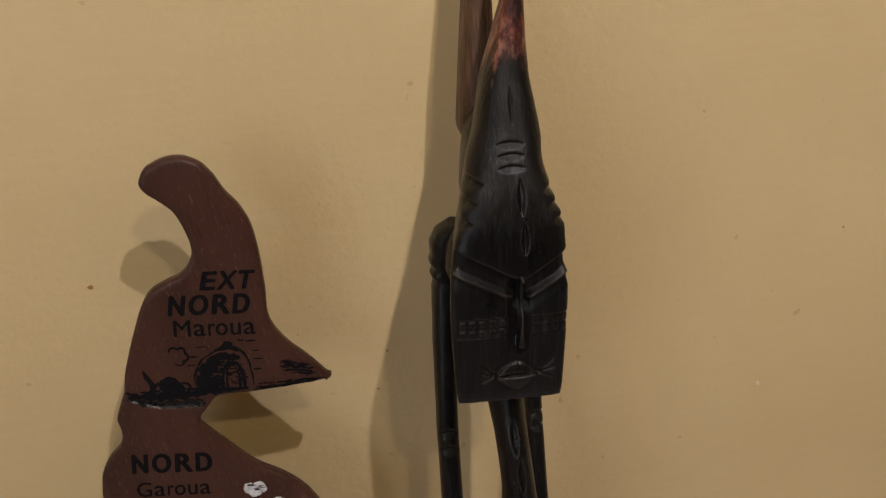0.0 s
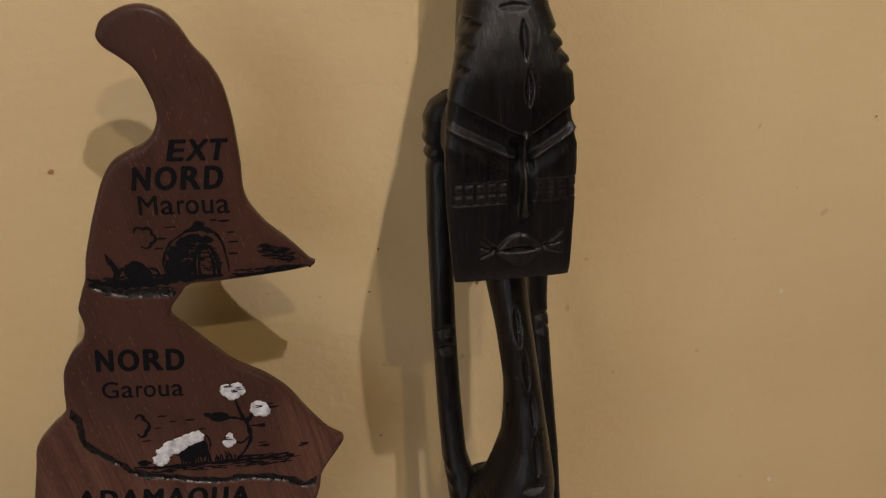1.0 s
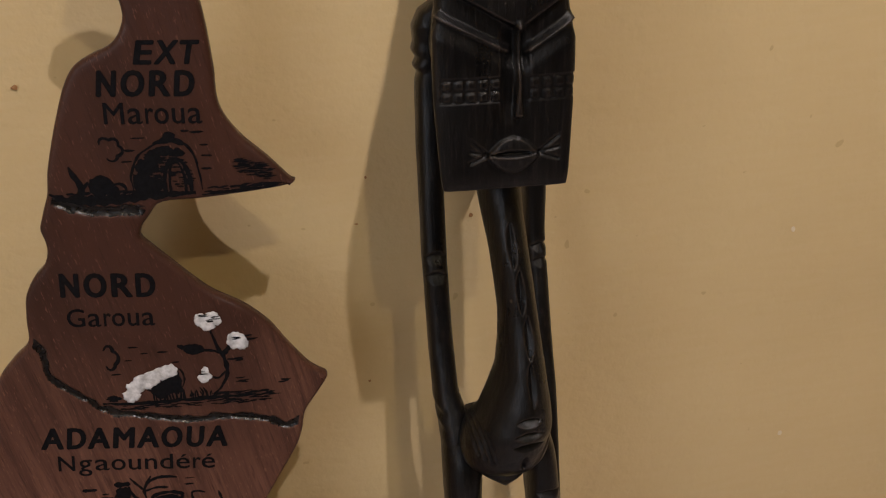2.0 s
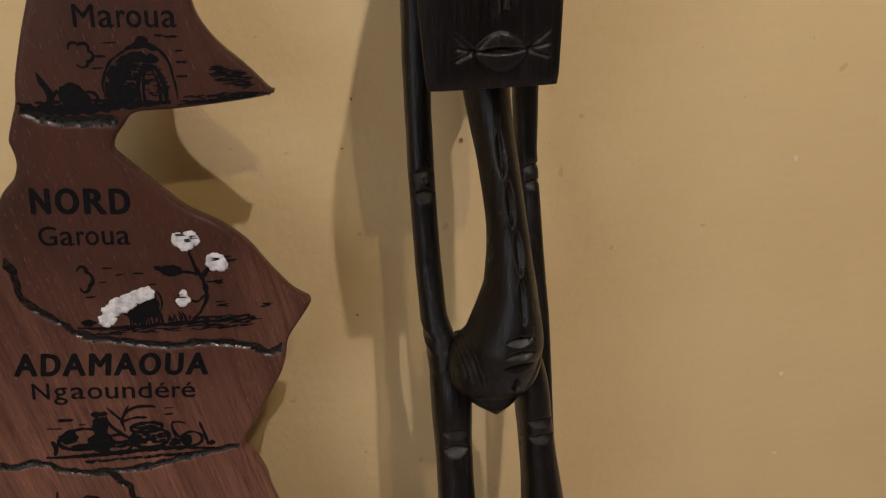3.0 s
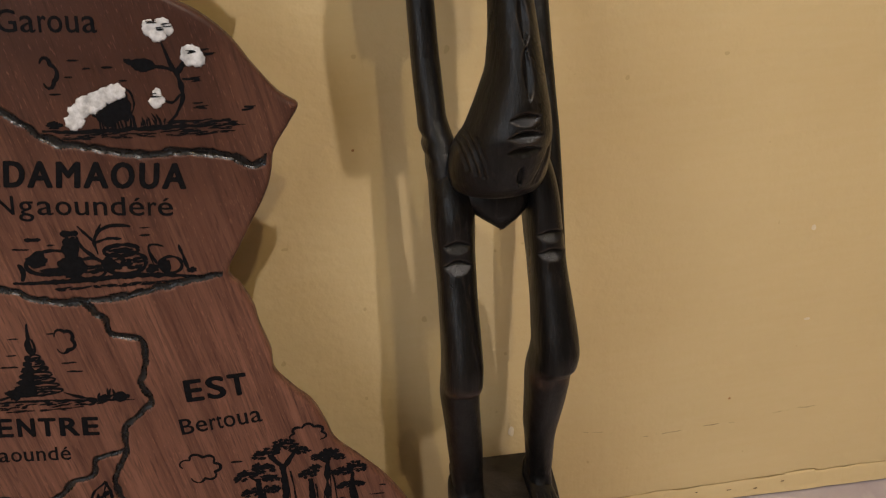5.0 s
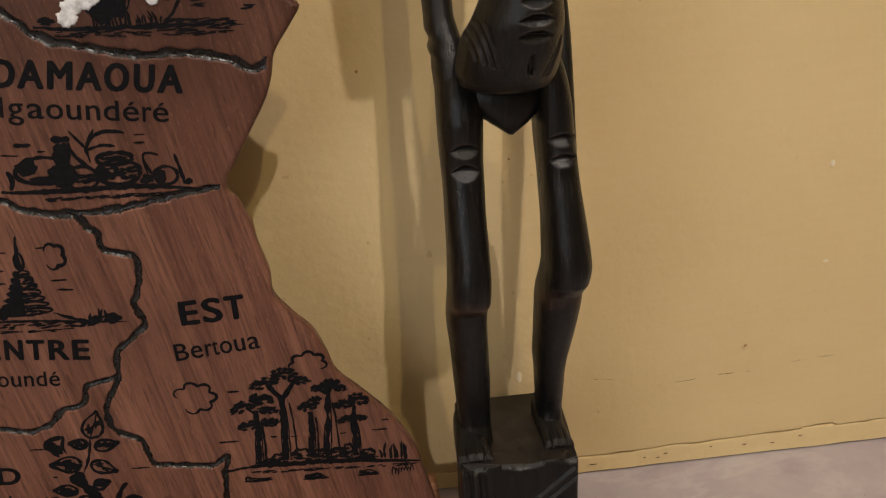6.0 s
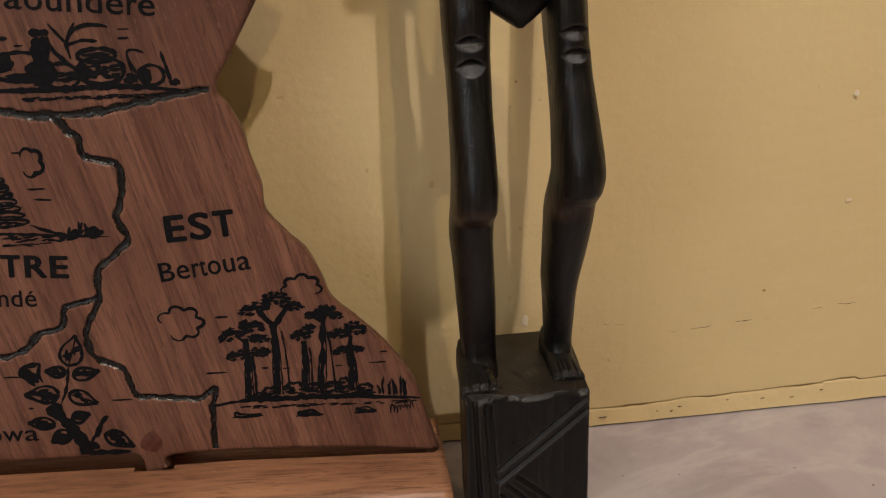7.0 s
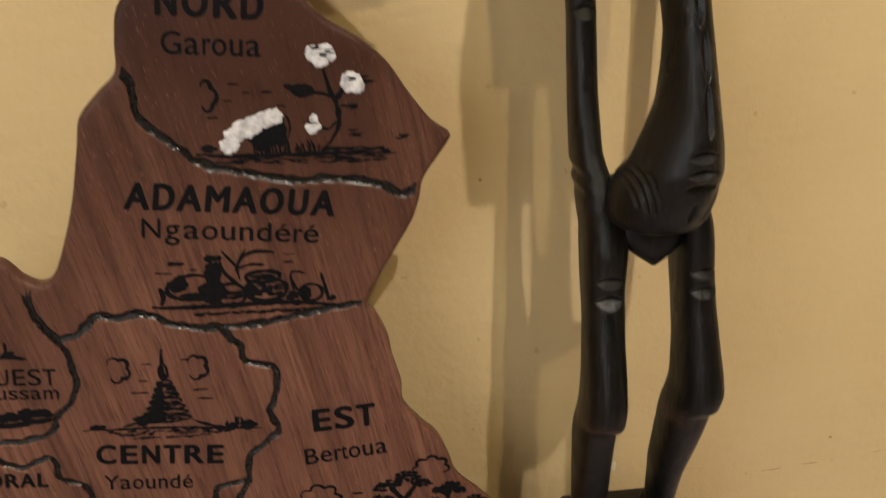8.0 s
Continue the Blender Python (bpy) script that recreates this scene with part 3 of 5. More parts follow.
def block(bm):
    """The square block: worn edges, a chipped top edge and lines cut into its front."""
    x0, x1, y0, y1, r = -21.2, 25.6, -85.0, -31.5, 1.2
    round_trip = []
    for cx, cy, a0 in ((x1 - r, y0 + r, -90), (x1 - r, y1 - r, 0), (x0 + r, y1 - r, 90), (x0 + r, y0 + r, 180)):
        for k in range(6):
            a = radians(a0 + 90 * k / 5)
            round_trip.append((cx + r * math.cos(a), cy + r * math.sin(a)))
    outline = []
    for i, p in enumerate(round_trip):
        q = round_trip[(i + 1) % len(round_trip)]
        gap = math.dist(p, q)
        fine = 0.42 if p[1] < y0 + 2 and q[1] < y0 + 2 else 3.0
        k = max(1, int(gap / fine))
        outline += [(p[0] + (q[0] - p[0]) * j / k, p[1] + (q[1] - p[1]) * j / k) for j in range(k)]
    rings = []
    for h in [0, 0.6, 2.0] + list(np.arange(3.0, 66.0, 0.6)) + [66.2, 66.9, 67.5, 67.9, 68.0]:
        taper = 1.0 if h < 66.2 else 1 - 0.022 * ((h - 66.2) / 1.8) ** 2
        ring = []
        for x, y in outline:
            cx, cy = 2 + (x - 2) * taper + 0.09 * (y + 85), -58 + (y + 58) * taper
            top = h
            if y < y0 + 0.5:
                cut = sum(1.5 * line_cut(x, h, a, b, 1.25) for a, b in BLOCK_CUTS)
                cy += min(1.6, cut) + 0.25 * noise.noise((x * 0.2, 3, h * 0.05))
                # the waved, chipped upper edge
                if h > 50:
                    dip = 1.6 + 1.5 * math.sin(x * 0.27 + 0.6) + 0.8 * noise.noise((x * 0.3, 2, 2))
                    dip = max(0.0, dip) * step(-22, -18, x) * step(28, 22, x)
                    cy += 1.0 * step(68 - dip - 1.2, 68, h) * step(0.0, 1.0, dip)
                    top = h - dip * 0.55 * step(64, 68, h)
            ring.append(((cx + 0.2 * noise.noise((x * 0.1, y * 0.1, h * 0.08))) / 1000, cy / 1000, top / 1000))
        rings.append(ring)
    skin(bm, rings)


def foot(bm, x0, x1, heel, toe, z, turn):
    """A plain foot with four cut toes."""
    rings = []
    for s in np.linspace(0, 1, 34):
        y = heel + (toe - heel) * s
        high = (8.5 * (1 - s) ** 1.3 + 3.0) * (1 if s < 0.96 else 0.55)
        wide = 0.72 + 0.28 * s - (0.12 if s > 0.97 else 0)
        cx = (x0 + x1) / 2 + turn * s
        half = (x1 - x0) / 2 * wide
        ring = []
        for i in range(40):
            t = math.pi * i / 39
            u = -math.cos(t)
            cut = 0.0
            if s > 0.68:
                cut = 1.5 * step(0.68, 0.76, s) * max(0.0, 1 - abs(((u + 1) * 2) % 1 - 0.0) / 0.16) if 0.1 < (u + 1) / 2 < 0.95 else 0.0
            ring.append(((cx + half * u) / 1000, y / 1000, (z + max(0.1, high * math.sin(t) ** 0.55 - cut)) / 1000))
        ring += [((cx + half) / 1000, y / 1000, (z - 2) / 1000), ((cx - half) / 1000, y / 1000, (z - 2) / 1000)]
        rings.append(ring)
    skin(bm, rings)


def carved_figure():
    bm = bmesh.new()
    limb(bm, HEAD, 300, 0.5, lambda z: 9.0 - 6.2 * step(394, 436, z), lambda x, z, t: face_relief(x, z), taper=lambda z: 0.42 * step(470, 430, z))
    limb(bm, TORSO, 190, 0.42, 2.2, belly_relief)
    limb(bm, ARM_L, 76, 0.5, 2.6, notches((-21, 294.5, 4.6, 3.0, 1.9), (-21, 286.8, 4.6, 3.0, 1.9)), 0, 0.7)
    limb(bm, ARM_R, 76, 0.5, 2.6, notches((27, 287, 4.6, 2.6, 1.6), (27, 280.5, 4.6, 2.6, 1.6)))
    limb(bm, LEG_L, 130, 0.42, 2.5, notches((-15.1, 195.6, 5.2, 2.9, 3.4), (-15.2, 188.0, 5.2, 3.1, 3.4)))
    limb(bm, LEG_R, 130, 0.42, 2.5, notches((19.0, 197.6, 5.4, 2.6, 3.2), (19.3, 190.4, 5.4, 2.6, 3.2)))
    # hips, the wedge between the legs, the shoulders behind the head
    limb(bm, [(199, 1.2, 3.6, -78, -72), (204.5, -7, 11, -82, -64), (212, -16, 16, -82.5, -60), (219, -17.5, 18, -80, -56), (225, -15, 14, -74, -57), (228.5, -13, 11, -68, -58)], 64, 0.9, 2.6)
    limb(bm, [(360, -14, 14, -62, -36), (374, -20, 20, -62, -30), (386, -19, 19, -62, -30), (396, -12, 12, -60, -36)], 64, 1.5, 2.4)
    limb(bm, [(396, -11, 9, -66, -36), (412, -12.6, 8, -66, -30), (428, -11.6, 8, -66, -30), (440, -10.5, 6, -66, -32), (452, -4, 4, -62, -36)], 48, 1.5, 2.4)
    # the bare back half of the headdress
    back = lambda x, z, t: -0.9 * line_cut(x, z, (1.5, 560), (-1.5, 455), 1.1) - 0.6 * line_cut(x, z, (-1.5, 560), (-5.0, 470), 0.8)
    limb(bm, [(432, -10, -4, -44, -32), (436, -11.8, 2, -48, -26), (446, -11.4, 4, -50, -25), (468, -10.2, 4, -49, -25), (489, -8.6, 3, -48, -25), (530, -4, 4, -46, -27), (556, 0, 6, -44, -30), (562, 2, 5, -42, -33)], 64, 0.8, 2.8, back, 1)
    # the block that it stands on
    block(bm)
    foot(bm, -22.0, -7.0, -53, -80.5, 67.5, 0.0)
    foot(bm, 13.0, 25.5, -47, -76.5, 67.5, 1.0)
    bmesh.ops.recalc_face_normals(bm, faces=bm.faces)
    ob = new("carved_figure", mesh_of("carved_figure", bm, EBONY, PALE))
    return tagged(ob, "tall slender black stained wooden figure carving on a square block", "statue")


carved_figure()


# ---- the wooden map on its base ----
FRONT, BACK = -0.053, -0.0465
EAST = [(-144, 427), (-141.5, 431.5), (-135, 435), (-129, 436), (-124, 435), (-119, 432), (-115, 427), (-111, 420), (-106, 413.5), (-102.4, 406), (-100.6, 398), (-99.4, 388), (-98.6, 374), (-98.6, 364), (-96.5, 357), (-91, 349),
        (-83, 341), (-76, 333), (-73.2, 329.5), (-75.5, 328), (-82, 327), (-93, 326), (-109, 325), (-123, 324.5), (-128, 320), (-132.5, 313.5), (-129, 308.5), (-123, 302), (-116, 294.5), (-109, 288), (-98, 281), (-89, 272.5), (-82, 262), (-74.5, 252), (-68.5, 247)]
SOUTH_EAST = [(-67.2, 244), (-71, 238), (-77.5, 228.5), (-79.5, 220), (-82.5, 212), (-89, 201), (-95, 191), (-100, 182), (-96.5, 176), (-92.8, 167), (-91.2, 158), (-88.3, 147), (-87.5, 137), (-81, 128), (-74, 120), (-69.5, 109.5), (-66, 100),
              (-56.5, 90), (-46, 78), (-37, 63), (-32.5, 47), (-28.3, 31), (-28.5, 28.4)]
SOUTH = [(-32, 28.6), (-50, 31.5), (-69, 34), (-102, 37), (-133.5, 38), (-135.5, 33), (-140, 30.5), (-145, 32), (-147.5, 39.5), (-170, 41), (-198, 42.5), (-232, 44), (-243, 47), (-246, 58), (-243, 75), (-248, 95), (-256, 108),
         (-268, 114), (-282, 118), (-288, 128), (-285, 146), (-276, 160), (-266, 170), (-262, 186), (-252, 200), (-240, 210)]
WEST = [(-229, 208.5), (-222, 201.5), (-216, 199), (-211, 203), (-205.5, 216), (-201, 230), (-197, 247), (-194.5, 258), (-188, 266), (-181, 273), (-179.5, 283), (-178, 292), (-174, 299.5), (-169, 305), (-167, 311), (-168, 318), (-166, 325), (-163.3, 332),
        (-161.5, 341), (-158.5, 351), (-155, 361), (-151, 371), (-146.5, 378), (-140, 382), (-134, 384.5), (-129.8, 388.5), (-127.3, 395), (-129, 403), (-132.5, 411), (-137.5, 416), (-142, 419.5), (-144.3, 423)]
BORDERS = {
    "far_north": ([(-164, 331), (-158, 327), (-150, 324), (-140, 323), (-131, 322.5)], 1.5),
    "north": ([(-181, 273.5), (-176, 269), (-175, 256), (-168, 250), (-162, 244), (-156, 239.5), (-143, 235), (-124, 231), (-110, 231), (-95, 228), (-85, 223.5), (-76, 229)], 1.2),
    "middle": ([(-222, 193), (-220, 184), (-214, 176), (-206, 177), (-199, 184), (-193, 182), (-183, 183.5), (-174, 179), (-164, 176), (-153, 175.5), (-139, 176), (-122, 179), (-99, 182)], 1.2),
    "east": ([(-157, 176), (-150, 168), (-147, 160), (-137.5, 157), (-136.8, 149), (-140, 137), (-138, 128), (-149, 118.5), (-151, 107), (-157.5, 95), (-157, 85), (-146.5, 77), (-143.5, 66.5), (-131, 64), (-120, 62.5), (-114, 66), (-116, 56), (-117, 36)], 1.05),
    "south": ([(-151, 107), (-163, 105), (-166, 97), (-174, 95), (-181, 89), (-190, 87), (-205, 91), (-220, 88), (-236, 92), (-248, 94)], 1.0),
    "west": ([(-214, 176), (-210.5, 164), (-211.5, 152), (-219, 143), (-223, 136), (-241, 134), (-262, 140)], 1.0),
    "coast": ([(-243, 126), (-235, 122), (-224, 126), (-222, 116), (-214, 112), (-211, 104), (-206, 92)], 1.0),
}


def offset_line(line, dist):
    n, out = len(line), []
    for i in range(n):
        t = line[(i + 1) % n] - line[i - 1]
        t /= np.linalg.norm(t) + 1e-9
        out.append(line[i] + dist * np.array((t[1], -t[0])))
    return out


def groove_lines():
    """The burnt borders: for each vertex its place, the way across and the half width, in mm."""
    out = []
    for k, (pts, half) in enumerate(BORDERS.values()):
        line = catmull(pts, 0.9)
        line = [p + 0.9 * np.array((noise.noise((p[0] * 0.25, p[1] * 0.25, 5)), noise.noise((p[0] * 0.25, p[1] * 0.25, 9)))) for p in line]
        for i, p in enumerate(line):
            t = line[min(i + 1, len(line) - 1)] - line[max(i - 1, 0)]
            t /= np.linalg.norm(t) + 1e-9
            w = 1.25 * half * (1 + 0.5 * noise.noise((p[0] * 0.35, p[1] * 0.35, k)) + 0.35 * noise.noise((p[0] * 1.1, p[1] * 1.1, k)))
            out.append((p[0], p[1], -t[1], t[0], w))
    return np.array(out)


def inside(poly, pts):
    """Which points lie within the outline."""
    x, y = pts[:, 0], pts[:, 1]
    hit = np.zeros(len(pts), bool)
    for (ax, ay), (bx, by) in zip(poly, np.roll(poly, -1, axis=0)):
        cross = (ay > y) != (by > y)
        hit ^= cross & (x < (bx - ax) * (y - ay) / (by - ay + 1e-12) + ax)
    return hit


def map_board(parent):
    """The sawn board, 6.5 mm thick, with rounded edges and the borders cut into its face."""
    line = catmull(EAST + SOUTH_EAST + SOUTH + WEST, 1.3, True)
    # the saw leant a little, so that the face is smaller than the back along the upper edges
    slim = offset_line(line, 1.0)
    line = [p + 1.7 * max(0.0, float(p[1] - q[1])) * (q - p) for p, q in zip(line, slim)]
    bm = bmesh.new()
    rings = []
    for dist, y in ((2.1, FRONT), (1.0, FRONT + 0.0003), (0.35, FRONT + 0.0010), (0.0, FRONT + 0.0022), (0.0, BACK - 0.001), (0.8, BACK)):
        rings.append([bm.verts.new((p[0] / 1000, y, p[1] / 1000)) for p in offset_line(line, dist)])
    n = len(line)
    for a, b in zip(rings, rings[1:]):
        for i in range(n):
            bm.faces.new((a[i], b[i], b[(i + 1) % n], a[(i + 1) % n])).smooth = True
    verts, _, faces, *_ = delaunay_2d_cdt([Vector(p) for p in offset_line(line, 0.8)], [(i, (i + 1) % n) for i in range(n)], [], 1, 1e-5)
    if len(verts) == n:
        for f in faces:
            bm.faces.new([rings[-1][i] for i in f])
    rim = np.array(offset_line(line, 2.1))
    cuts = groove_lines()
    grid = np.array([(x + (0.9 if r % 2 else 0.0), z) for r, z in enumerate(np.arange(28, 437, 1.8)) for x in np.arange(-290, -26, 1.8)])
    near = lambda pts: np.sqrt(((pts[:, None, :] - cuts[None, :, :2]) ** 2).sum(-1))
    keep = []
    for chunk in np.array_split(grid, 40):
        keep.append(chunk[(near(chunk) - 1.7 * cuts[None, :, 4]).min(1) > 0.5])
    rails = np.concatenate([cuts[:, :2] + cuts[:, 2:4] * (cuts[:, 4] * k)[:, None] for k in (-1.5, -1.05, -0.8, -0.4, 0.0, 0.4, 0.8, 1.05, 1.5)])
    loose = np.concatenate(keep + [rails])
    loose = loose[inside(np.array(offset_line(line, 2.9)), loose)]
    pts = [Vector(p) for p in rim] + [Vector(p) for p in loose]
    verts, _, faces, *_ = delaunay_2d_cdt(pts, [(i, (i + 1) % n) for i in range(n)], [], 1, 1e-5)
    flat = np.array([(v.x, v.y) for v in verts])
    depth, burnt = np.zeros(len(flat)), np.zeros(len(flat), bool)
    for ids in np.array_split(np.arange(len(flat)), 60):
        u = (near(flat[ids]) / cuts[None, :, 4]).min(1)
        depth[ids] = np.where(u < 1.05, 0.0010 * np.clip(1 - u ** 2, 0, 1) ** 0.6, 0) - 0.00016 * np.exp(-((u - 1.3) / 0.25) ** 2)
        burnt[ids] = u < 1.02
    own = {}
    for i, (x, z) in enumerate(flat):
        if i < n and np.allclose((x, z), rim[i], atol=1e-3):
            own[i] = rings[0][i]
        else:
            own[i] = bm.verts.new((x / 1000, FRONT + depth[i] + 0.00008 * noise.noise((x * 0.05, z * 0.03, 0)), z / 1000))
    for f in faces:
        try:
            made = bm.faces.new([own[i] for i in f])
        except ValueError:
            continue
        made.smooth = True
        made.material_index = 1 if burnt[list(f)].sum() >= 2 else 0
    bmesh.ops.recalc_face_normals(bm, faces=bm.faces)
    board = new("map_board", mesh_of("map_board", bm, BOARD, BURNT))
    board.parent = parent
    return tagged(board, "red-brown board sawn to a country's outline with burnt borders")


def base_block(parent):
    """A long block with a rounded front edge; its top rises a little to one end, with a slot for the board and a notch for its peg."""
    bm = bmesh.new()
    rings = []
    xs = np.sort(np.concatenate([np.linspace(-0.330, -0.0262, 80), [-0.02635, -0.3298, -0.1486, -0.1482, -0.1338, -0.1334]]))
    for x in xs:
        top = 0.0277 + 0.072 * min(0.075, -0.026 - x) + 0.046 * max(0.0, -0.101 - x) + 0.0005 * noise.noise((x * 30, 0.3, 0.2))
        shy = 0.0012 if x < -0.3299 or x > -0.0263 else 0.0
        deep = top - 0.010 if -0.31 < x < -0.033 else top - 0.0004
        notch = 0.0293 if -0.1484 < x < -0.1336 else top
        prof = [(-0.024 - shy, 0.0), (-0.024 - shy, top - 0.002), (-0.026, top - shy), (-0.034, top - shy), (-0.0395, top - shy), (-0.0396, deep), (-0.0535, deep), (-0.0536, min(notch, top - shy)), (-0.0565, min(notch, top - shy)), (-0.0567, top - shy)]
        prof += [(-0.059 - 0.0033 * i, top - shy - 0.0001 * i) for i in range(5)]
        prof += [(-0.0725 - 0.0105 * math.sin(a), top - shy - 0.0006 - 0.0105 * (1 - math.cos(a))) for a in np.linspace(0.1, math.pi / 2, 9)]
        prof += [(-0.083 + shy, 0.001), (-0.082 + shy, 0.0)]
        rings.append([(x, y, z) for y, z in prof])
    skin(bm, rings)
    bmesh.ops.recalc_face_normals(bm, faces=bm.faces)
    for f in bm.faces:
        f.smooth = f.calc_center_median().y < -0.058
    return part("base", bm, BASE, parent, "lighter orange-brown wooden base block with rounded edge")


# ---- lettering and ink drawings on the board ----
# left edge, right edge and advance of a grotesque's letters, in thousandths of the em
BOLD_SET = {"A": (0, 718, 722), "C": (47, 676, 722), "D": (73, 677, 722), "E": (73, 617, 667), "I": (68, 212, 278), "L": (76, 580, 611), "M": (73, 761, 833), "N": (73, 648, 722),
            "O": (44, 734, 778), "R": (73, 715, 722), "S": (39, 618, 667), "T": (21, 590, 611), "U": (72, 649, 722), "X": (3, 664, 667)}
THIN_SET = {"B": (73, 627, 667), "E": (79, 615, 667), "G": (53, 717, 778), "M": (74, 757, 833), "N": (76, 640, 722), "O": (48, 732, 778), "S": (45, 612, 667), "T": (23, 586, 611), "U": (77, 640, 722),
            "Y": (3, 661, 667), "a": (36, 522, 556), "b": (65, 523, 556), "d": (34, 491, 556), "e": (38, 515, 556), "\u00e9": (38, 515, 556), "f": (9, 310, 278), "g": (32, 490, 556), "l": (64, 154, 222),
            "m": (66, 768, 833), "n": (66, 487, 556), "o": (33, 522, 556), "r": (65, 345, 333), "s": (30, 464, 500), "t": (17, 270, 278), "u": (64, 490, 556), "w": (3, 717, 722)}
GLYPHS = {}


def glyph(c):
    """The outline mesh of one letter of the built-in font: points and faces."""
    if c not in GLYPHS:
        cu = bpy.data.curves.new("lettering", "FONT")
        cu.body, cu.resolution_u = c, 4
        tmp = new("lettering", cu)
        me = bpy.data.meshes.new_from_object(tmp.evaluated_get(bpy.context.evaluated_depsgraph_get()))
        bpy.data.objects.remove(tmp)
        GLYPHS[c] = ([(v.co.x, v.co.y) for v in me.vertices], [tuple(f.vertices) for f in me.polygons])
    return GLYPHS[c]


def word(text, x0, z0, x1, z1, cap, parent, bold=False, lean=0.0):
    """A printed word whose foot runs from (x0, z0) to (x1, z1), in mm, with the letters' widths of a grotesque."""
    sizes = BOLD_SET if bold else THIN_SET
    cap_font = max(y for _, y in glyph("E")[0])
    low_font, high_font = max(y for _, y in glyph("x")[0]), max(y for _, y in glyph("d")[0])
    run = math.hypot(x1 - x0, z1 - z0)
    cs, sn = (x1 - x0) / run, (z1 - z0) / run
    whole = sum(sizes[c][2] for c in text[:-1]) + sizes[text[-1]][1] - sizes[text[0]][0]
    unit = (run - lean * cap) / whole
    # a heavier letter is the same letter laid down several times, a little to each side
    fat = cap * (0.054 if bold else 0.016)
    bm = bmesh.new()
    pen = -sizes[text[0]][0]
    for c in text:
        pts, faces = glyph(c)
        lo, hi = min(p[0] for p in pts), max(p[0] for p in pts)
        left, right, ahead = sizes[c]
        a, b = (pen + left) * unit + fat, (pen + right) * unit - fat
        pen += ahead
        for k in range(9 if bold else 5):
            turn = 2 * math.pi * k / (8 if bold else 4)
            du, dh = (fat * math.cos(turn), 0.62 * fat * math.sin(turn)) if k else (0.0, 0.0)
            spots = []
            for px, py in pts:
                if c.islower():
                    h = py / low_font * 0.725 if py < low_font else 0.725 + 0.275 * (py - low_font) / (high_font - low_font)
                else:
                    h = py / cap_font
                h = (h * (cap - 1.2 * fat) + 0.6 * fat) + dh
                u = a + (px - lo) / (hi - lo) * (b - a) + du + lean * h
                spots.append(bm.verts.new(((x0 + u * cs - h * sn) / 1000, FRONT - 0.00022 - 0.000004 * k, (z0 + u * sn + h * cs) / 1000)))
            for f in faces:
                bm.faces.new([spots[i] for i in f])
    return part("lettering", bm, INK, parent, "black printed word")


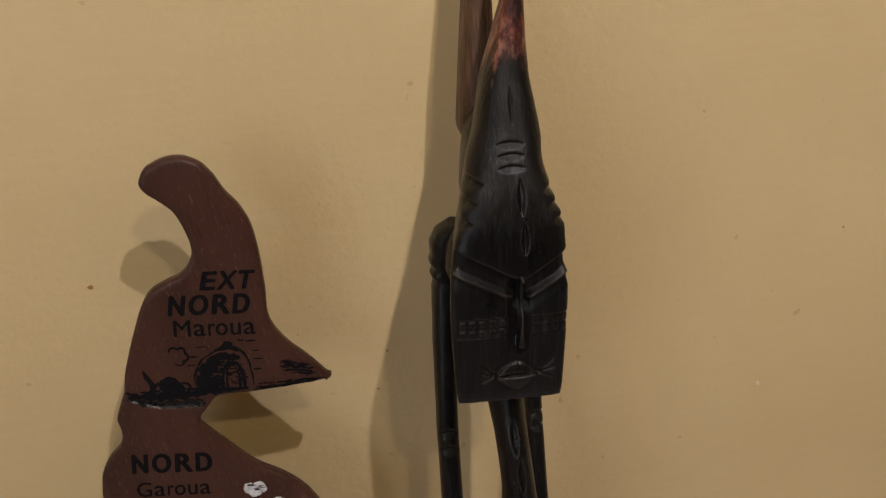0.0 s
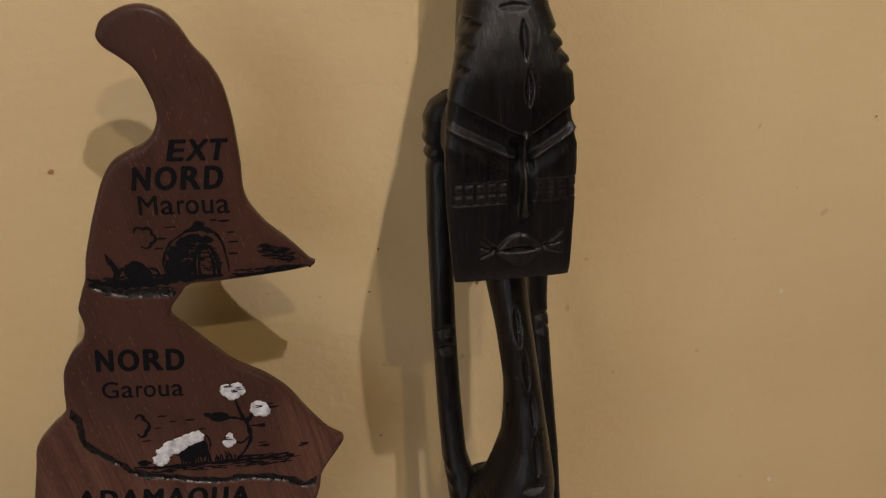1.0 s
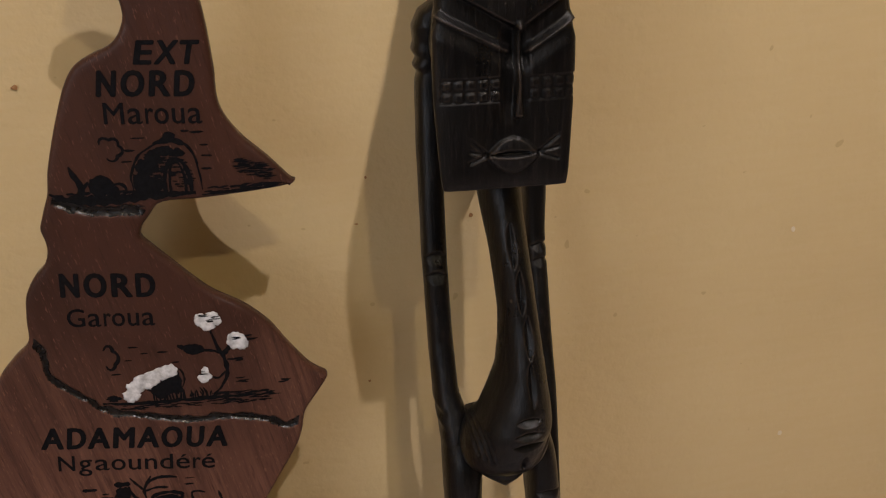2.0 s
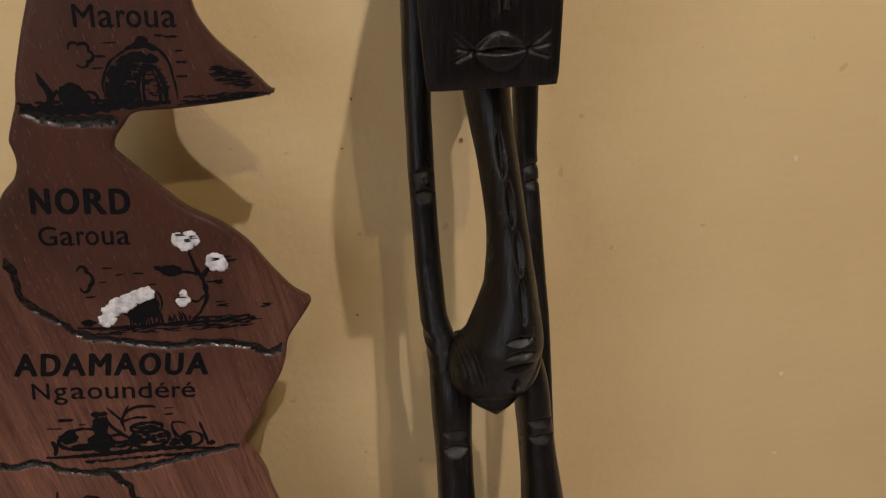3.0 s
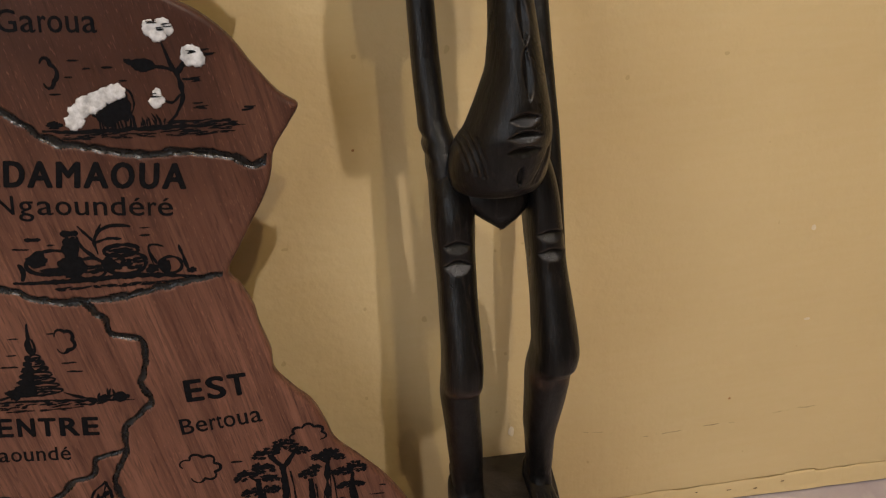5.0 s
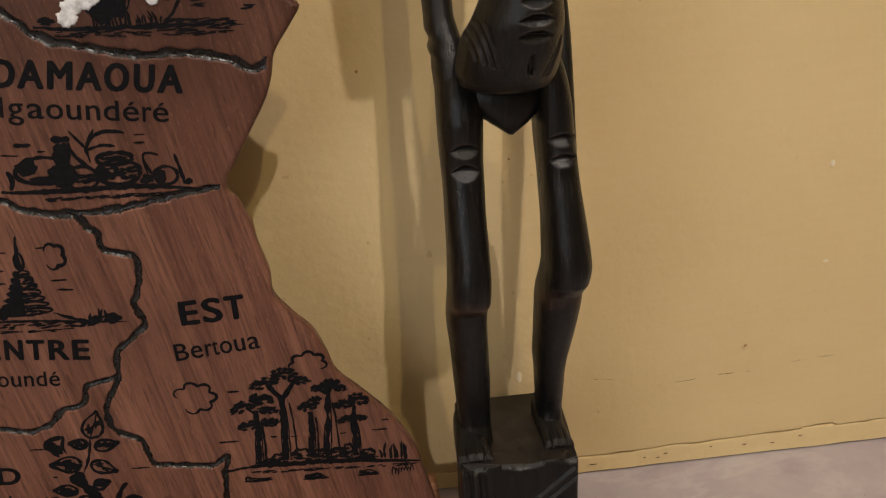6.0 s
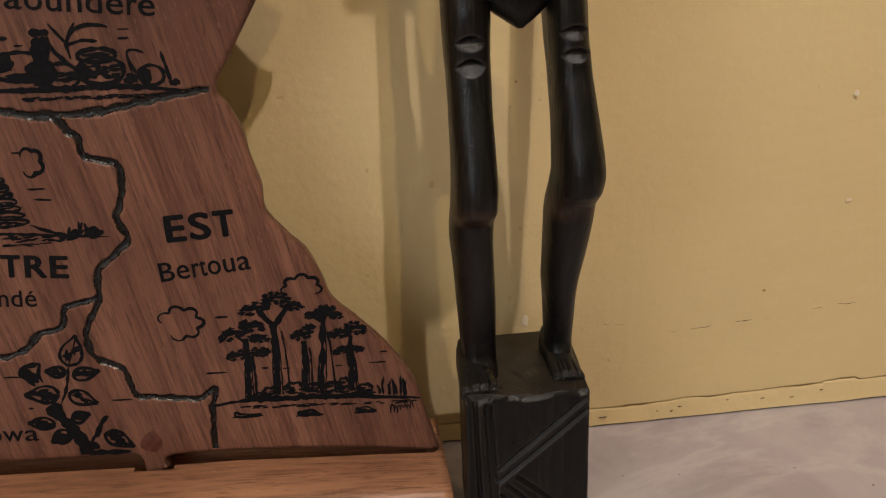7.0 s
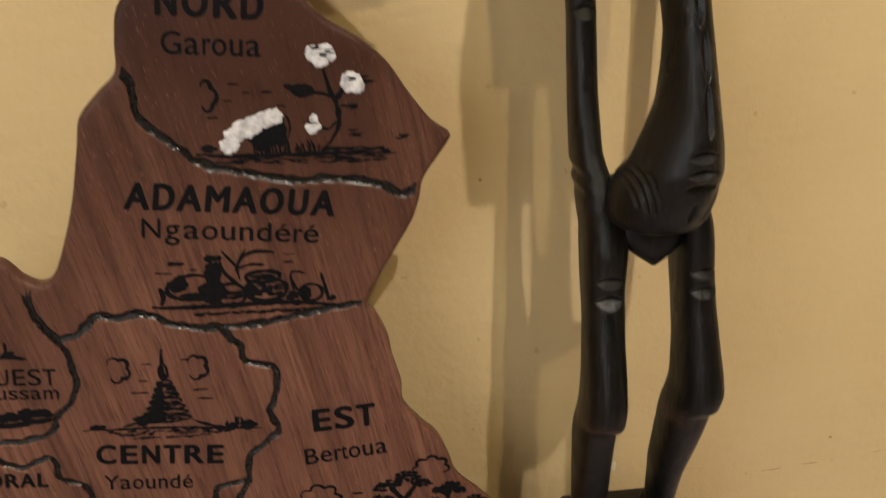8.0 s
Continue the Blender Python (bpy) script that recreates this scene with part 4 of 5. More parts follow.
class Ink:
    """Strokes and fills of one drawing, in mm on the board's face."""

    def __init__(self, seed):
        self.bm, self.r, self.lift = bmesh.new(), random.Random(seed), 0.0

    def place(self, x, z):
        self.lift = (self.lift + 0.00000131) % 0.00006
        return self.bm.verts.new((x / 1000, FRONT - 0.00018 - self.lift, z / 1000))

    def face(self, verts):
        f = self.bm.faces.new(verts)
        f.normal_update()
        if f.normal.y > 0:
            f.normal_flip()

    def stroke(self, pts, wide=0.7, rough=0.25, taper=True):
        line = catmull(pts, 0.7)
        n, seed = len(line), self.r.random() * 50
        old = None
        for i, p in enumerate(line):
            t = line[min(i + 1, n - 1)] - line[max(i - 1, 0)]
            t /= np.linalg.norm(t) + 1e-9
            w = wide * 0.66 * (1 + 0.7 * noise.noise((i * 0.31, seed, 0)))
            if taper:
                w *= 0.35 + 0.65 * min(1, 4 * i / max(n - 1, 1), 4 * (n - 1 - i) / max(n - 1, 1))
            q = p + rough * np.array((noise.noise((i * 0.23, seed, 3)), noise.noise((i * 0.23, seed, 7))))
            now = [self.place(q[0] - t[1] * w, q[1] + t[0] * w), self.place(q[0] + t[1] * w, q[1] - t[0] * w)]
            if old:
                self.face((old[0], old[1], now[1], now[0]))
            old = now
        return self

    def fill(self, x, z, rx, rz, rough=0.2, turn=0.0):
        seed, n = self.r.random() * 60, 26
        ring = []
        for i in range(n):
            a = 2 * math.pi * i / n
            r = 1 + rough * 1.6 * noise.noise((math.cos(a) * 1.7, math.sin(a) * 1.7, seed)) + rough * noise.noise((math.cos(a) * 4, math.sin(a) * 4, seed))
            u, v = rx * r * math.cos(a), rz * r * math.sin(a)
            ring.append(self.place(x + u * math.cos(turn) - v * math.sin(turn), z + u * math.sin(turn) + v * math.cos(turn)))
        mid = self.place(x, z)
        for i in range(n):
            self.face((ring[i], ring[(i + 1) % n], mid))
        return self

    def oval(self, x, z, rx, rz, wide=0.6, a0=0.0, a1=2 * math.pi, turn=0.0):
        pts = []
        for a in np.linspace(a0, a1, 14):
            u, v = rx * math.cos(a), rz * math.sin(a)
            pts.append((x + u * math.cos(turn) - v * math.sin(turn), z + u * math.sin(turn) + v * math.cos(turn)))
        return self.stroke(pts, wide, 0.2, False)

    def dash(self, x, z, long, wide=0.55, slope=-0.05):
        return self.stroke([(x - long / 2, z - slope * long / 2), (x, z), (x + long / 2, z + slope * long / 2)], wide)

    def cloud(self, x, z, rx, rz, a0, a1, bumps=5, wide=0.8):
        wide *= 1.25
        pts = []
        for k in range(bumps * 5 + 1):
            a = a0 + (a1 - a0) * k / (bumps * 5)
            s = 0.80 + 0.24 * abs(math.sin(k / 5 * math.pi))
            pts.append((x + rx * s * math.cos(a), z + rz * s * math.sin(a)))
        return self.stroke(pts, wide, 0.3)

    def hatch(self, x0, z0, x1, z1, count, tall, wide=0.4):
        for i in range(count):
            s = self.r.random()
            x, z = x0 + (x1 - x0) * s, z0 + (z1 - z0) * s + self.r.uniform(-0.5, 0.5) * tall
            self.stroke([(x - self.r.uniform(0.8, 2.2), z), (x + self.r.uniform(0.8, 2.6), z + self.r.uniform(-0.3, 0.3))], wide)
        return self

    def grass(self, x0, z0, x1, z1, count, tall, wide=0.45):
        for i in range(count):
            s = (i + self.r.random()) / count
            x, z = x0 + (x1 - x0) * s, z0 + (z1 - z0) * s
            h = tall * self.r.uniform(0.4, 1.0)
            self.stroke([(x, z), (x + self.r.uniform(-0.5, 0.5), z + h * 0.5), (x + self.r.uniform(-1, 1), z + h)], wide)
        return self

    def done(self, parent, label):
        return part("drawing", self.bm, INK, parent, label)


def hut_drawing(board):
    k = Ink(1)
    k.stroke([(-162, 331), (-156, 328.5), (-148, 327.5), (-138, 327.2), (-126, 328), (-110, 328)], 2.4, 0.3)
    k.stroke([(-153, 329), (-150.5, 333), (-152.5, 338), (-153.5, 341)], 1.6).stroke([(-151, 329), (-149, 333), (-147.5, 335)], 1.1)
    k.hatch(-160, 329.6, -128, 329.0, 60, 2.6, 0.7)
    k.fill(-143.5, 333, 4.6, 4.2, 0.12).oval(-137.3, 331, 2.7, 2.4, 0.7).fill(-138.2, 330.6, 1.3, 1.8)
    k.stroke([(-132, 328.5), (-132.2, 336), (-129, 343), (-123, 347), (-117, 348.6), (-111, 346), (-108.2, 339), (-107.5, 329)], 0.7)
    k.fill(-117, 350.2, 2.2, 1.6, 0.1).stroke([(-123, 347.4), (-117, 348.8), (-111.5, 346.6)], 1.8)
    for cx, cz, rx, rz in ((-128.5, 333, 3.6, 5.2), (-126.5, 338.5, 3.8, 3.6), (-123.2, 342.6, 3.6, 2.6), (-124.6, 331.5, 3.0, 4.0), (-119.5, 344.6, 3.4, 1.9), (-115.0, 343.4, 2.8, 1.7)):
        k.fill(cx, cz, rx, rz, 0.25)
    for w, r in ((1.1, 4.6), (0.7, 2.7)):
        k.stroke([(-116 - r, 328.4), (-116 - r, 334), (-116 - r * 0.55, 338 + r * 0.4), (-116, 339 + r * 0.5), (-116 + r * 0.55, 338 + r * 0.4), (-116 + r, 334), (-116 + r, 328.4)], w, 0.15, False)
    for i in range(95):
        a, s = k.r.uniform(0.15, 3.0), k.r.uniform(0.3, 0.97)
        k.dash(-119.5 + 11 * s * math.cos(a), 329.5 + 17 * s * math.sin(a), k.r.uniform(1.2, 3.0), 0.55)
    k.cloud(-138.5, 346.5, 4.6, 4.4, 2.6, -1.9, 4, 0.8)
    for x, z, l in ((-128, 350, 5), (-131.5, 345.6, 4), (-133, 341.6, 4), (-107, 351, 5), (-111, 351.6, 3), (-105, 346, 3), (-104.5, 342, 4), (-105, 337, 4)):
        k.dash(x, z, l)
    k.hatch(-106, 328.4, -80, 329.2, 60, 2.2, 0.35).hatch(-94, 337.4, -82, 334, 90, 5.6, 0.3)
    k.stroke([(-108, 326.9), (-94, 327.6), (-80, 328.6)], 0.8)
    k.done(board, "ink drawing of a round brick hut with pots")


def cotton_drawing(board):
    k = Ink(2)
    k.stroke([(-113.5, 241.5), (-110, 245), (-107, 251), (-107.6, 258), (-110, 264), (-111.6, 271)], 1.2, 0.2)
    k.stroke([(-108, 259), (-105.5, 262), (-102.5, 264)], 1.6).stroke([(-108, 260), (-112, 261.5), (-117, 262.5)], 0.9).stroke([(-107.5, 252), (-111, 249), (-115, 251)], 0.8)
    k.fill(-119, 263, 4.4, 2.4, 0.12, -0.15).fill(-123.5, 264.4, 1.8, 1.0, 0.2, -0.5)
    k.fill(-133, 247.5, 6.5, 5.0, 0.25).fill(-128.5, 249.5, 3.4, 5.2, 0.25).oval(-126.5, 250.5, 2.4, 4.6, 0.6)
    for i in range(10):
        k.stroke([(-137 + i * 1.3, 240.5), (-137 + i * 1.3 + k.r.uniform(-1, 1), 246)], 0.6)
    k.stroke([(-157, 242.5), (-146, 241), (-128, 240.6), (-112, 240.4), (-100, 239.6)], 1.3, 0.4)
    k.hatch(-150, 239.6, -92, 237.6, 90, 2.6, 0.35).hatch(-112, 241.6, -88, 240, 80, 2.6, 0.3).grass(-126, 241, -114, 241, 12, 5).fill(-152.5, 244, 2.6, 1.5, 0.3)
    k.cloud(-151.5, 262.5, 3.4, 5.2, 2.2, -2.2, 3, 0.9)
    for x, z, l in ((-142, 266.2, 4), (-138, 263, 3), (-131, 263, 4), (-144.5, 260.5, 3), (-126.5, 258, 3), (-150, 255, 4), (-105, 257, 3)):
        k.dash(x, z, l)
    for x, z in ((-97, 266), (-101.5, 256.5), (-102, 247.5), (-85, 245.5)):
        k.hatch(x - 1.5, z, x + 1.5, z - 0.5, 5, 2.0, 0.45)
    k.done(board, "ink drawing of a cotton plant and a full basket")
    for lobes in (((-114.6, 275.6, 2.8, 2.8), (-110.4, 276.4, 3.0, 2.4), (-112.2, 273.2, 3.2, 2.8), (-108.6, 274.4, 1.8, 2.0)), ((-102.2, 265.0, 3.9, 4.0), (-100.0, 263.6, 2.8, 2.9)),
                  ((-116.6, 249.6, 2.2, 2.4), (-115.6, 252.6, 1.6, 2.0), (-114.8, 250.2, 1.7, 1.6)),
                  ((-145.4, 244.8, 3.6, 3.2), (-143.4, 248.2, 3.8, 3.1), (-140.2, 250.4, 3.9, 3.5), (-136.6, 251.8, 3.8, 3.4), (-133.0, 253.4, 3.6, 3.1), (-129.6, 254.4, 3.5, 2.8), (-138.4, 248.6, 2.2, 1.8))):
        for k, (x, z, rx, rz) in enumerate(lobes):
            bm = bmesh.new()
            rings, n = [], 30
            for s, lift in ((1.0, 0.00016), (0.93, 0.00040), (0.7, 0.00056), (0.3, 0.00060)):
                ring = []
                for i in range(n):
                    a = 2 * math.pi * i / n
                    w = s * (1 + 0.22 * noise.noise((math.cos(a) * 2.6, math.sin(a) * 2.6, x)) + 0.14 * noise.noise((math.cos(a) * 7, math.sin(a) * 7, z)))
                    px, pz = x + rx * w * math.cos(a), z + rz * w * math.sin(a)
                    ring.append((px / 1000, FRONT - lift - 0.00001 * k - 0.00012 * abs(noise.noise((px, pz, 2))), pz / 1000))
                rings.append(ring)
            skin(bm, rings)
            bmesh.ops.recalc_face_normals(bm, faces=bm.faces)
            part("cotton_dab", bm, WHITE, board, "thick dab of white paint")
    over = Ink(12)
    over.lift = 0.0
    for x, z in ((-113.6, 277.0), (-110.8, 274.0), (-109.4, 276.6), (-101.6, 266.0), (-116.4, 251.6)):
        over.hatch(x - 0.6, z + 0.6, x + 0.6, z - 0.4, 3, 1.6, 0.3)
    for v in over.bm.verts:
        v.co.y -= 0.0006
    over.done(board, "thin ink lines on the cotton")


def pots_drawing(board):
    k = Ink(3)
    k.stroke([(-179, 185.5), (-168, 184.6), (-150, 184.2), (-132, 184), (-112, 181.5)], 1.6, 0.3)
    k.stroke([(-175.5, 186), (-174.5, 189), (-175.5, 193)], 1.6).oval(-164, 192.5, 9, 4.6, 1.2, turn=0.08).fill(-168.5, 193.6, 4.4, 2.6, 0.2).fill(-163, 188.6, 6.5, 1.9, 0.2)
    k.stroke([(-158.5, 203.4), (-152, 203.2)], 2.0).fill(-155.8, 197, 3.2, 4.8, 0.18).fill(-156.5, 190, 5.2, 4.8, 0.2).stroke([(-153, 202), (-151.6, 197), (-146, 191), (-144.5, 188)], 1.1)
    k.oval(-150.2, 188.5, 5.6, 4.4, 0.9).hatch(-153, 189, -146, 187.6, 12, 3.0, 0.7)
    k.oval(-137.5, 189.6, 7.8, 4.6, 1.2).oval(-138, 194.8, 6.4, 2.2, 1.2).hatch(-143.5, 190, -131.5, 188.6, 26, 4.5, 0.8).fill(-143, 189.5, 2.6, 3.2, 0.2)
    k.fill(-138, 195, 4.6, 0.9, 0.2).fill(-128, 186.4, 2.6, 1.9, 0.25)
    k.oval(-121, 187.2, 4.2, 3.4, 0.9).fill(-123, 187, 2.1, 2.9, 0.15)
    k.stroke([(-127.2, 187), (-127.8, 195.6), (-122.5, 195)], 0.8).stroke([(-127.8, 193), (-126, 188)], 1.1).stroke([(-116.8, 195), (-115.6, 189), (-114.6, 184)], 1.0).fill(-113.5, 184.2, 2.0, 1.1, 0.3)
    k.stroke([(-146.5, 194), (-147, 199), (-145, 203), (-139, 205), (-133, 204)], 1.1).stroke([(-147, 199), (-150, 203), (-152, 206)], 0.9).stroke([(-147, 198.6), (-142, 200), (-137, 199.4)], 0.9).stroke([(-146, 202), (-143.5, 206)], 0.8)
    for x, z, l, w in ((-168.5, 202, 6, 1.2), (-173.5, 198.6, 6, 0.5), (-162.5, 199.4, 3, 0.5), (-128, 203, 4, 0.5), (-128.5, 200, 4, 0.5)):
        k.dash(x, z, l, w)
    k.hatch(-166, 181.4, -120, 180.4, 40, 1.0, 0.5)
    k.done(board, "ink drawing of clay pots and bowls")


def tower_drawing(board):
    k = Ink(4)
    for i in range(7):
        z, half = 138.4 + 2.55 * i, 9.6 - 1.25 * i
        k.oval(-179.5 + 0.3 * i, z, half, 1.35, 0.7).fill(-179.5 - half * 0.45, z, half * 0.55, 1.5, 0.15)
        k.hatch(-179 - half * 0.2, z - 0.2, -179 + half * 0.8, z, 5, 1.0, 0.5)
    k.stroke([(-178, 155), (-178.6, 160), (-177.8, 168.5)], 1.0).oval(-178.3, 158.6, 1.5, 3.4, 0.8).fill(-178.8, 157.4, 1.3, 2.2)
    k.fill(-188, 138.6, 3.6, 2.6, 0.3)
    k.stroke([(-211, 136.4), (-196, 135.4), (-180, 134.6), (-160, 132.4), (-144, 130.6)], 0.8, 0.4).stroke([(-196, 136.4), (-186, 138.6)], 0.8).stroke([(-170, 137), (-163, 134), (-158, 132.8)], 0.8)
    k.fill(-148.6, 132.6, 3.4, 2.2, 0.2).fill(-155, 133, 2.6, 1.4, 0.35).fill(-205.5, 137, 2.8, 1.2, 0.3).grass(-158, 132.5, -150, 131.8, 7, 5, 0.7)
    k.hatch(-200, 133.6, -156, 131.4, 44, 2.4, 0.5).hatch(-192, 131, -165, 129.6, 16, 1.0, 0.4)
    k.cloud(-195, 161, 4.8, 5.2, 2.5, -2.3, 4, 0.8).cloud(-166, 159.5, 4.4, 5.0, 2.5, -2.4, 4, 0.8)
    for x, z, l in ((-184, 162.5, 4), (-186, 155.6, 4), (-188, 150.6, 7), (-165.5, 150, 6), (-164, 146, 6), (-170, 163.4, 3)):
        k.dash(x, z, l)
    k.done(board, "ink drawing of a stepped tower with clouds")


def forest_drawing(board):
    k = Ink(5)
    k.stroke([(-116, 58.6), (-104, 59.6), (-85, 59), (-62, 57.2), (-35, 53.6)], 1.5, 0.4)
    for base, top, w in (((-101.5, 60), (-100.5, 86), 2.2), ((-98.6, 60.5), (-98.6, 80), 1.0), ((-90.5, 61), (-89.5, 92), 2.6), ((-79.8, 61), (-78.6, 83), 2.0), ((-77, 61), (-76.6, 80), 0.7), ((-73.6, 60), (-70.8, 93), 2.2),
                         ((-68, 59.6), (-69.2, 86), 0.7), ((-61.6, 59.6), (-61.4, 77), 2.2), ((-85.6, 62), (-86.5, 88), 0.7), ((-59, 60), (-60, 76), 0.6)):
        k.stroke([base, ((base[0] + top[0]) / 2 + 0.4, (base[1] + top[1]) / 2), top], w * 0.8, 0.3, False)
        if w > 1.5:
            side = w * 0.62
            k.stroke([(base[0] + side * 1.3, base[1]), ((base[0] + top[0]) / 2 + 0.4 + side, (base[1] + top[1]) / 2), (top[0] + side * 0.6, top[1])], 0.45, 0.25, False)
            k.stroke([(base[0] - side * 1.5, base[1] - 0.6), (base[0] - side * 0.7, base[1] + 4), ((base[0] + top[0]) / 2 - side * 0.7, (base[1] + top[1]) / 2)], 0.5, 0.2)
    k.stroke([(-89.5, 90), (-93, 95), (-95, 98)], 1.6).stroke([(-89, 90), (-85.5, 95), (-83, 98)], 1.6).stroke([(-71, 90), (-75, 94)], 1.2).stroke([(-61.4, 76), (-60.4, 84)], 1.3).stroke([(-100.5, 84), (-104, 88)], 1.3)
    crowns = ((-104.5, 88.5, 6.6, 2.6, 0.35), (-97.6, 91, 5.4, 2.6, -0.2), (-95.4, 85.6, 4.6, 1.9, -0.1), (-103.6, 79.4, 5.0, 2.3, 0.15), (-95.4, 80, 4.0, 2.2, -0.1), (-95.5, 98, 6.4, 2.6, 0.2), (-87.6, 101.5, 5.6, 2.6, -0.1), (-82, 98, 5.0, 2.0, -0.25),
              (-79, 85.6, 4.8, 2.3, 0.1), (-76, 88.4, 2.4, 1.6, 0.0), (-73, 93.6, 5.0, 2.0, 0.1), (-69.4, 95, 4.2, 2.2, 0.0), (-66, 92.6, 3.4, 1.8, -0.3), (-64.6, 84.8, 4.6, 2.2, 0.0), (-58.6, 86.4, 4.6, 2.8, -0.3), (-64.4, 77.6, 4.0, 1.7, 0.2), (-58.8, 77.6, 3.4, 1.5, -0.15))
    for x, z, rx, rz, turn in crowns:
        # a crown is a rough ring of leaf clumps with gaps
        for i in range(9):
            a = 2 * math.pi * i / 9 + k.r.uniform(-0.2, 0.2)
            u, v = rx * 0.78 * math.cos(a), rz * 0.75 * math.sin(a)
            k.fill(x + u * math.cos(turn) - v * math.sin(turn), z + u * math.sin(turn) + v * math.cos(turn), rx * 0.24, rz * 0.32, 0.45, turn)
        k.stroke([(x - rx * 0.6, z - 0.2), (x, z + 0.4), (x + rx * 0.6, z - 0.1)], 1.3, 0.5)
        k.hatch(x - rx * 0.6, z, x + rx * 0.6, z + turn, 9, rz, 0.4)
    for x, z, rx, rz in ((-93, 62.4, 3.4, 2.0), (-84, 62.8, 4.2, 2.8), (-76, 62, 4.0, 2.2), (-69, 61.6, 3.4, 2.4), (-64.6, 62.6, 2.4, 3.0), (-56.5, 60, 3.0, 2.0), (-97, 61, 3, 1.6)):
        k.cloud(x, z, rx, rz, 3.3, -0.2, 4, 0.8).hatch(x - rx * 0.7, z - 0.4, x + rx * 0.7, z - 0.8, 9, rz, 0.6)
    k.hatch(-104, 60.4, -54, 57.6, 70, 2.6, 0.7).grass(-51, 57, -40, 55, 9, 9, 0.8).hatch(-108, 57, -38, 52.4, 40, 1.0, 0.5)
    for x, z, l in ((-103, 52.6, 12), (-79, 50.6, 11), (-57, 49.6, 9)):
        k.dash(x, z, l, 0.9, -0.04).stroke([(x - l * 0.4, z), (x - l * 0.38, z + 2.2), (x - l * 0.1, z + 0.8)], 0.6).hatch(x - l * 0.3, z + 0.8, x + l * 0.3, z + 0.5, 8, 1.2, 0.5)
    k.stroke([(-84, 51.5), (-79, 53), (-75, 51.2)], 0.7).stroke([(-61, 50.5), (-57, 52), (-53, 50)], 0.6)
    for i in range(7):
        k.stroke([(-47 + 1.3 * i, 49 + k.r.uniform(-1.5, 1)), (-46.4 + 1.3 * i, 51.4 + k.r.uniform(-1, 1.4)), (-45.6 + 1.3 * i, 49.4)], 0.4)
    k.cloud(-123.5, 94.5, 8.4, 6.8, 3.0, -2.2, 6, 0.75).cloud(-77.5, 104.5, 7.4, 5.6, 3.6, -0.6, 5, 0.75)
    for x, z, l in ((-108, 95.7, 5), (-112.5, 72.7, 8), (-94.3, 73, 3), (-51, 71, 7), (-48.2, 75.4, 3), (-66, 71, 3), (-86, 72, 3)):
        k.dash(x, z, l)
    k.done(board, "ink drawing of tall forest trees by a river")


def cocoa_drawing(board):
    k = Ink(6)
    k.stroke([(-175.6, 65.4), (-173, 61), (-170.1, 56.4), (-167, 50), (-164.2, 44.5)], 3.8, 0.4, False).stroke([(-171.3, 65.7), (-168.5, 72), (-167.4, 76), (-166.3, 80.8)], 0.9)
    k.stroke([(-161, 50), (-157.6, 56.6), (-155.4, 58.8)], 1.5).stroke([(-163, 48), (-160.5, 52), (-159, 55)], 0.8).stroke([(-168, 43.8), (-158, 43), (-149, 42.4)], 1.6)
    k.fill(-164, 46, 4.2, 2.4, 0.3)
    # leaves and pods: foot, tip, half width, how much of each is inked
    for (ax, az), (bx, bz), half, inked in (((-166.2, 81.2), (-161.7, 93.5), 4.0, 0.45), ((-167.8, 78.5), (-175, 79.9), 2.2, 0.8), ((-165.2, 76.6), (-155.5, 78.6), 2.7, 0.65), ((-167.9, 69.5), (-158.1, 64.6), 3.0, 0.5), ((-168.6, 58.7), (-161.7, 60.4), 2.4, 0.75),
                                            ((-171.6, 69.9), (-184, 70.9), 3.6, 0.7), ((-175.3, 57.4), (-184.9, 59), 2.5, 0.85), ((-170.3, 53), (-177.7, 49.6), 2.9, 0.85), ((-157.3, 51.4), (-147.4, 44.1), 3.2, 0.8)):
        dx, dz = bx - ax, bz - az
        long = math.hypot(dx, dz)
        ux, uz = dx / long, dz / long
        for side in (1, -1):
            k.stroke([(ax + dx * u - uz * half * w * side, az + dz * u + ux * half * w * side) for u, w in ((0, 0), (0.12, 0.7), (0.35, 1), (0.62, 0.75), (0.85, 0.25), (1, 0))], 0.95, 0.3, False)
        turn = math.atan2(dz, dx)
        k.stroke([(ax, az), (ax + dx * 0.5 + 0.3, az + dz * 0.5), (bx, bz)], 0.6)
        k.fill(ax + dx * 0.3 - uz * half * 0.3, az + dz * 0.3 + ux * half * 0.3, long * 0.36 * inked, half * 0.75 * inked, 0.45, turn)
        k.fill(ax + dx * 0.55 + uz * half * 0.25, az + dz * 0.55 - ux * half * 0.25, long * 0.32 * inked, half * 0.65 * inked, 0.45, turn)
    # the cut end of the branch
    k.fill(-180.6, 78.6, 3.4, 2.2, 0.25, -0.8).stroke([(-184.4, 79.9), (-181.5, 82.2), (-176.2, 83.3)], 1.4).stroke([(-176.2, 83.3), (-177.4, 78.8), (-176.5, 75.5)], 0.9).stroke([(-184.4, 79.9), (-181.5, 77), (-179.3, 74.1)], 1.6)
    for x, z, l in ((-187, 78.6, 6), (-182.6, 65, 2), (-149, 65, 7.6)):
        k.dash(x, z, l)
    k.done(board, "ink drawing of a leafy branch with pods")


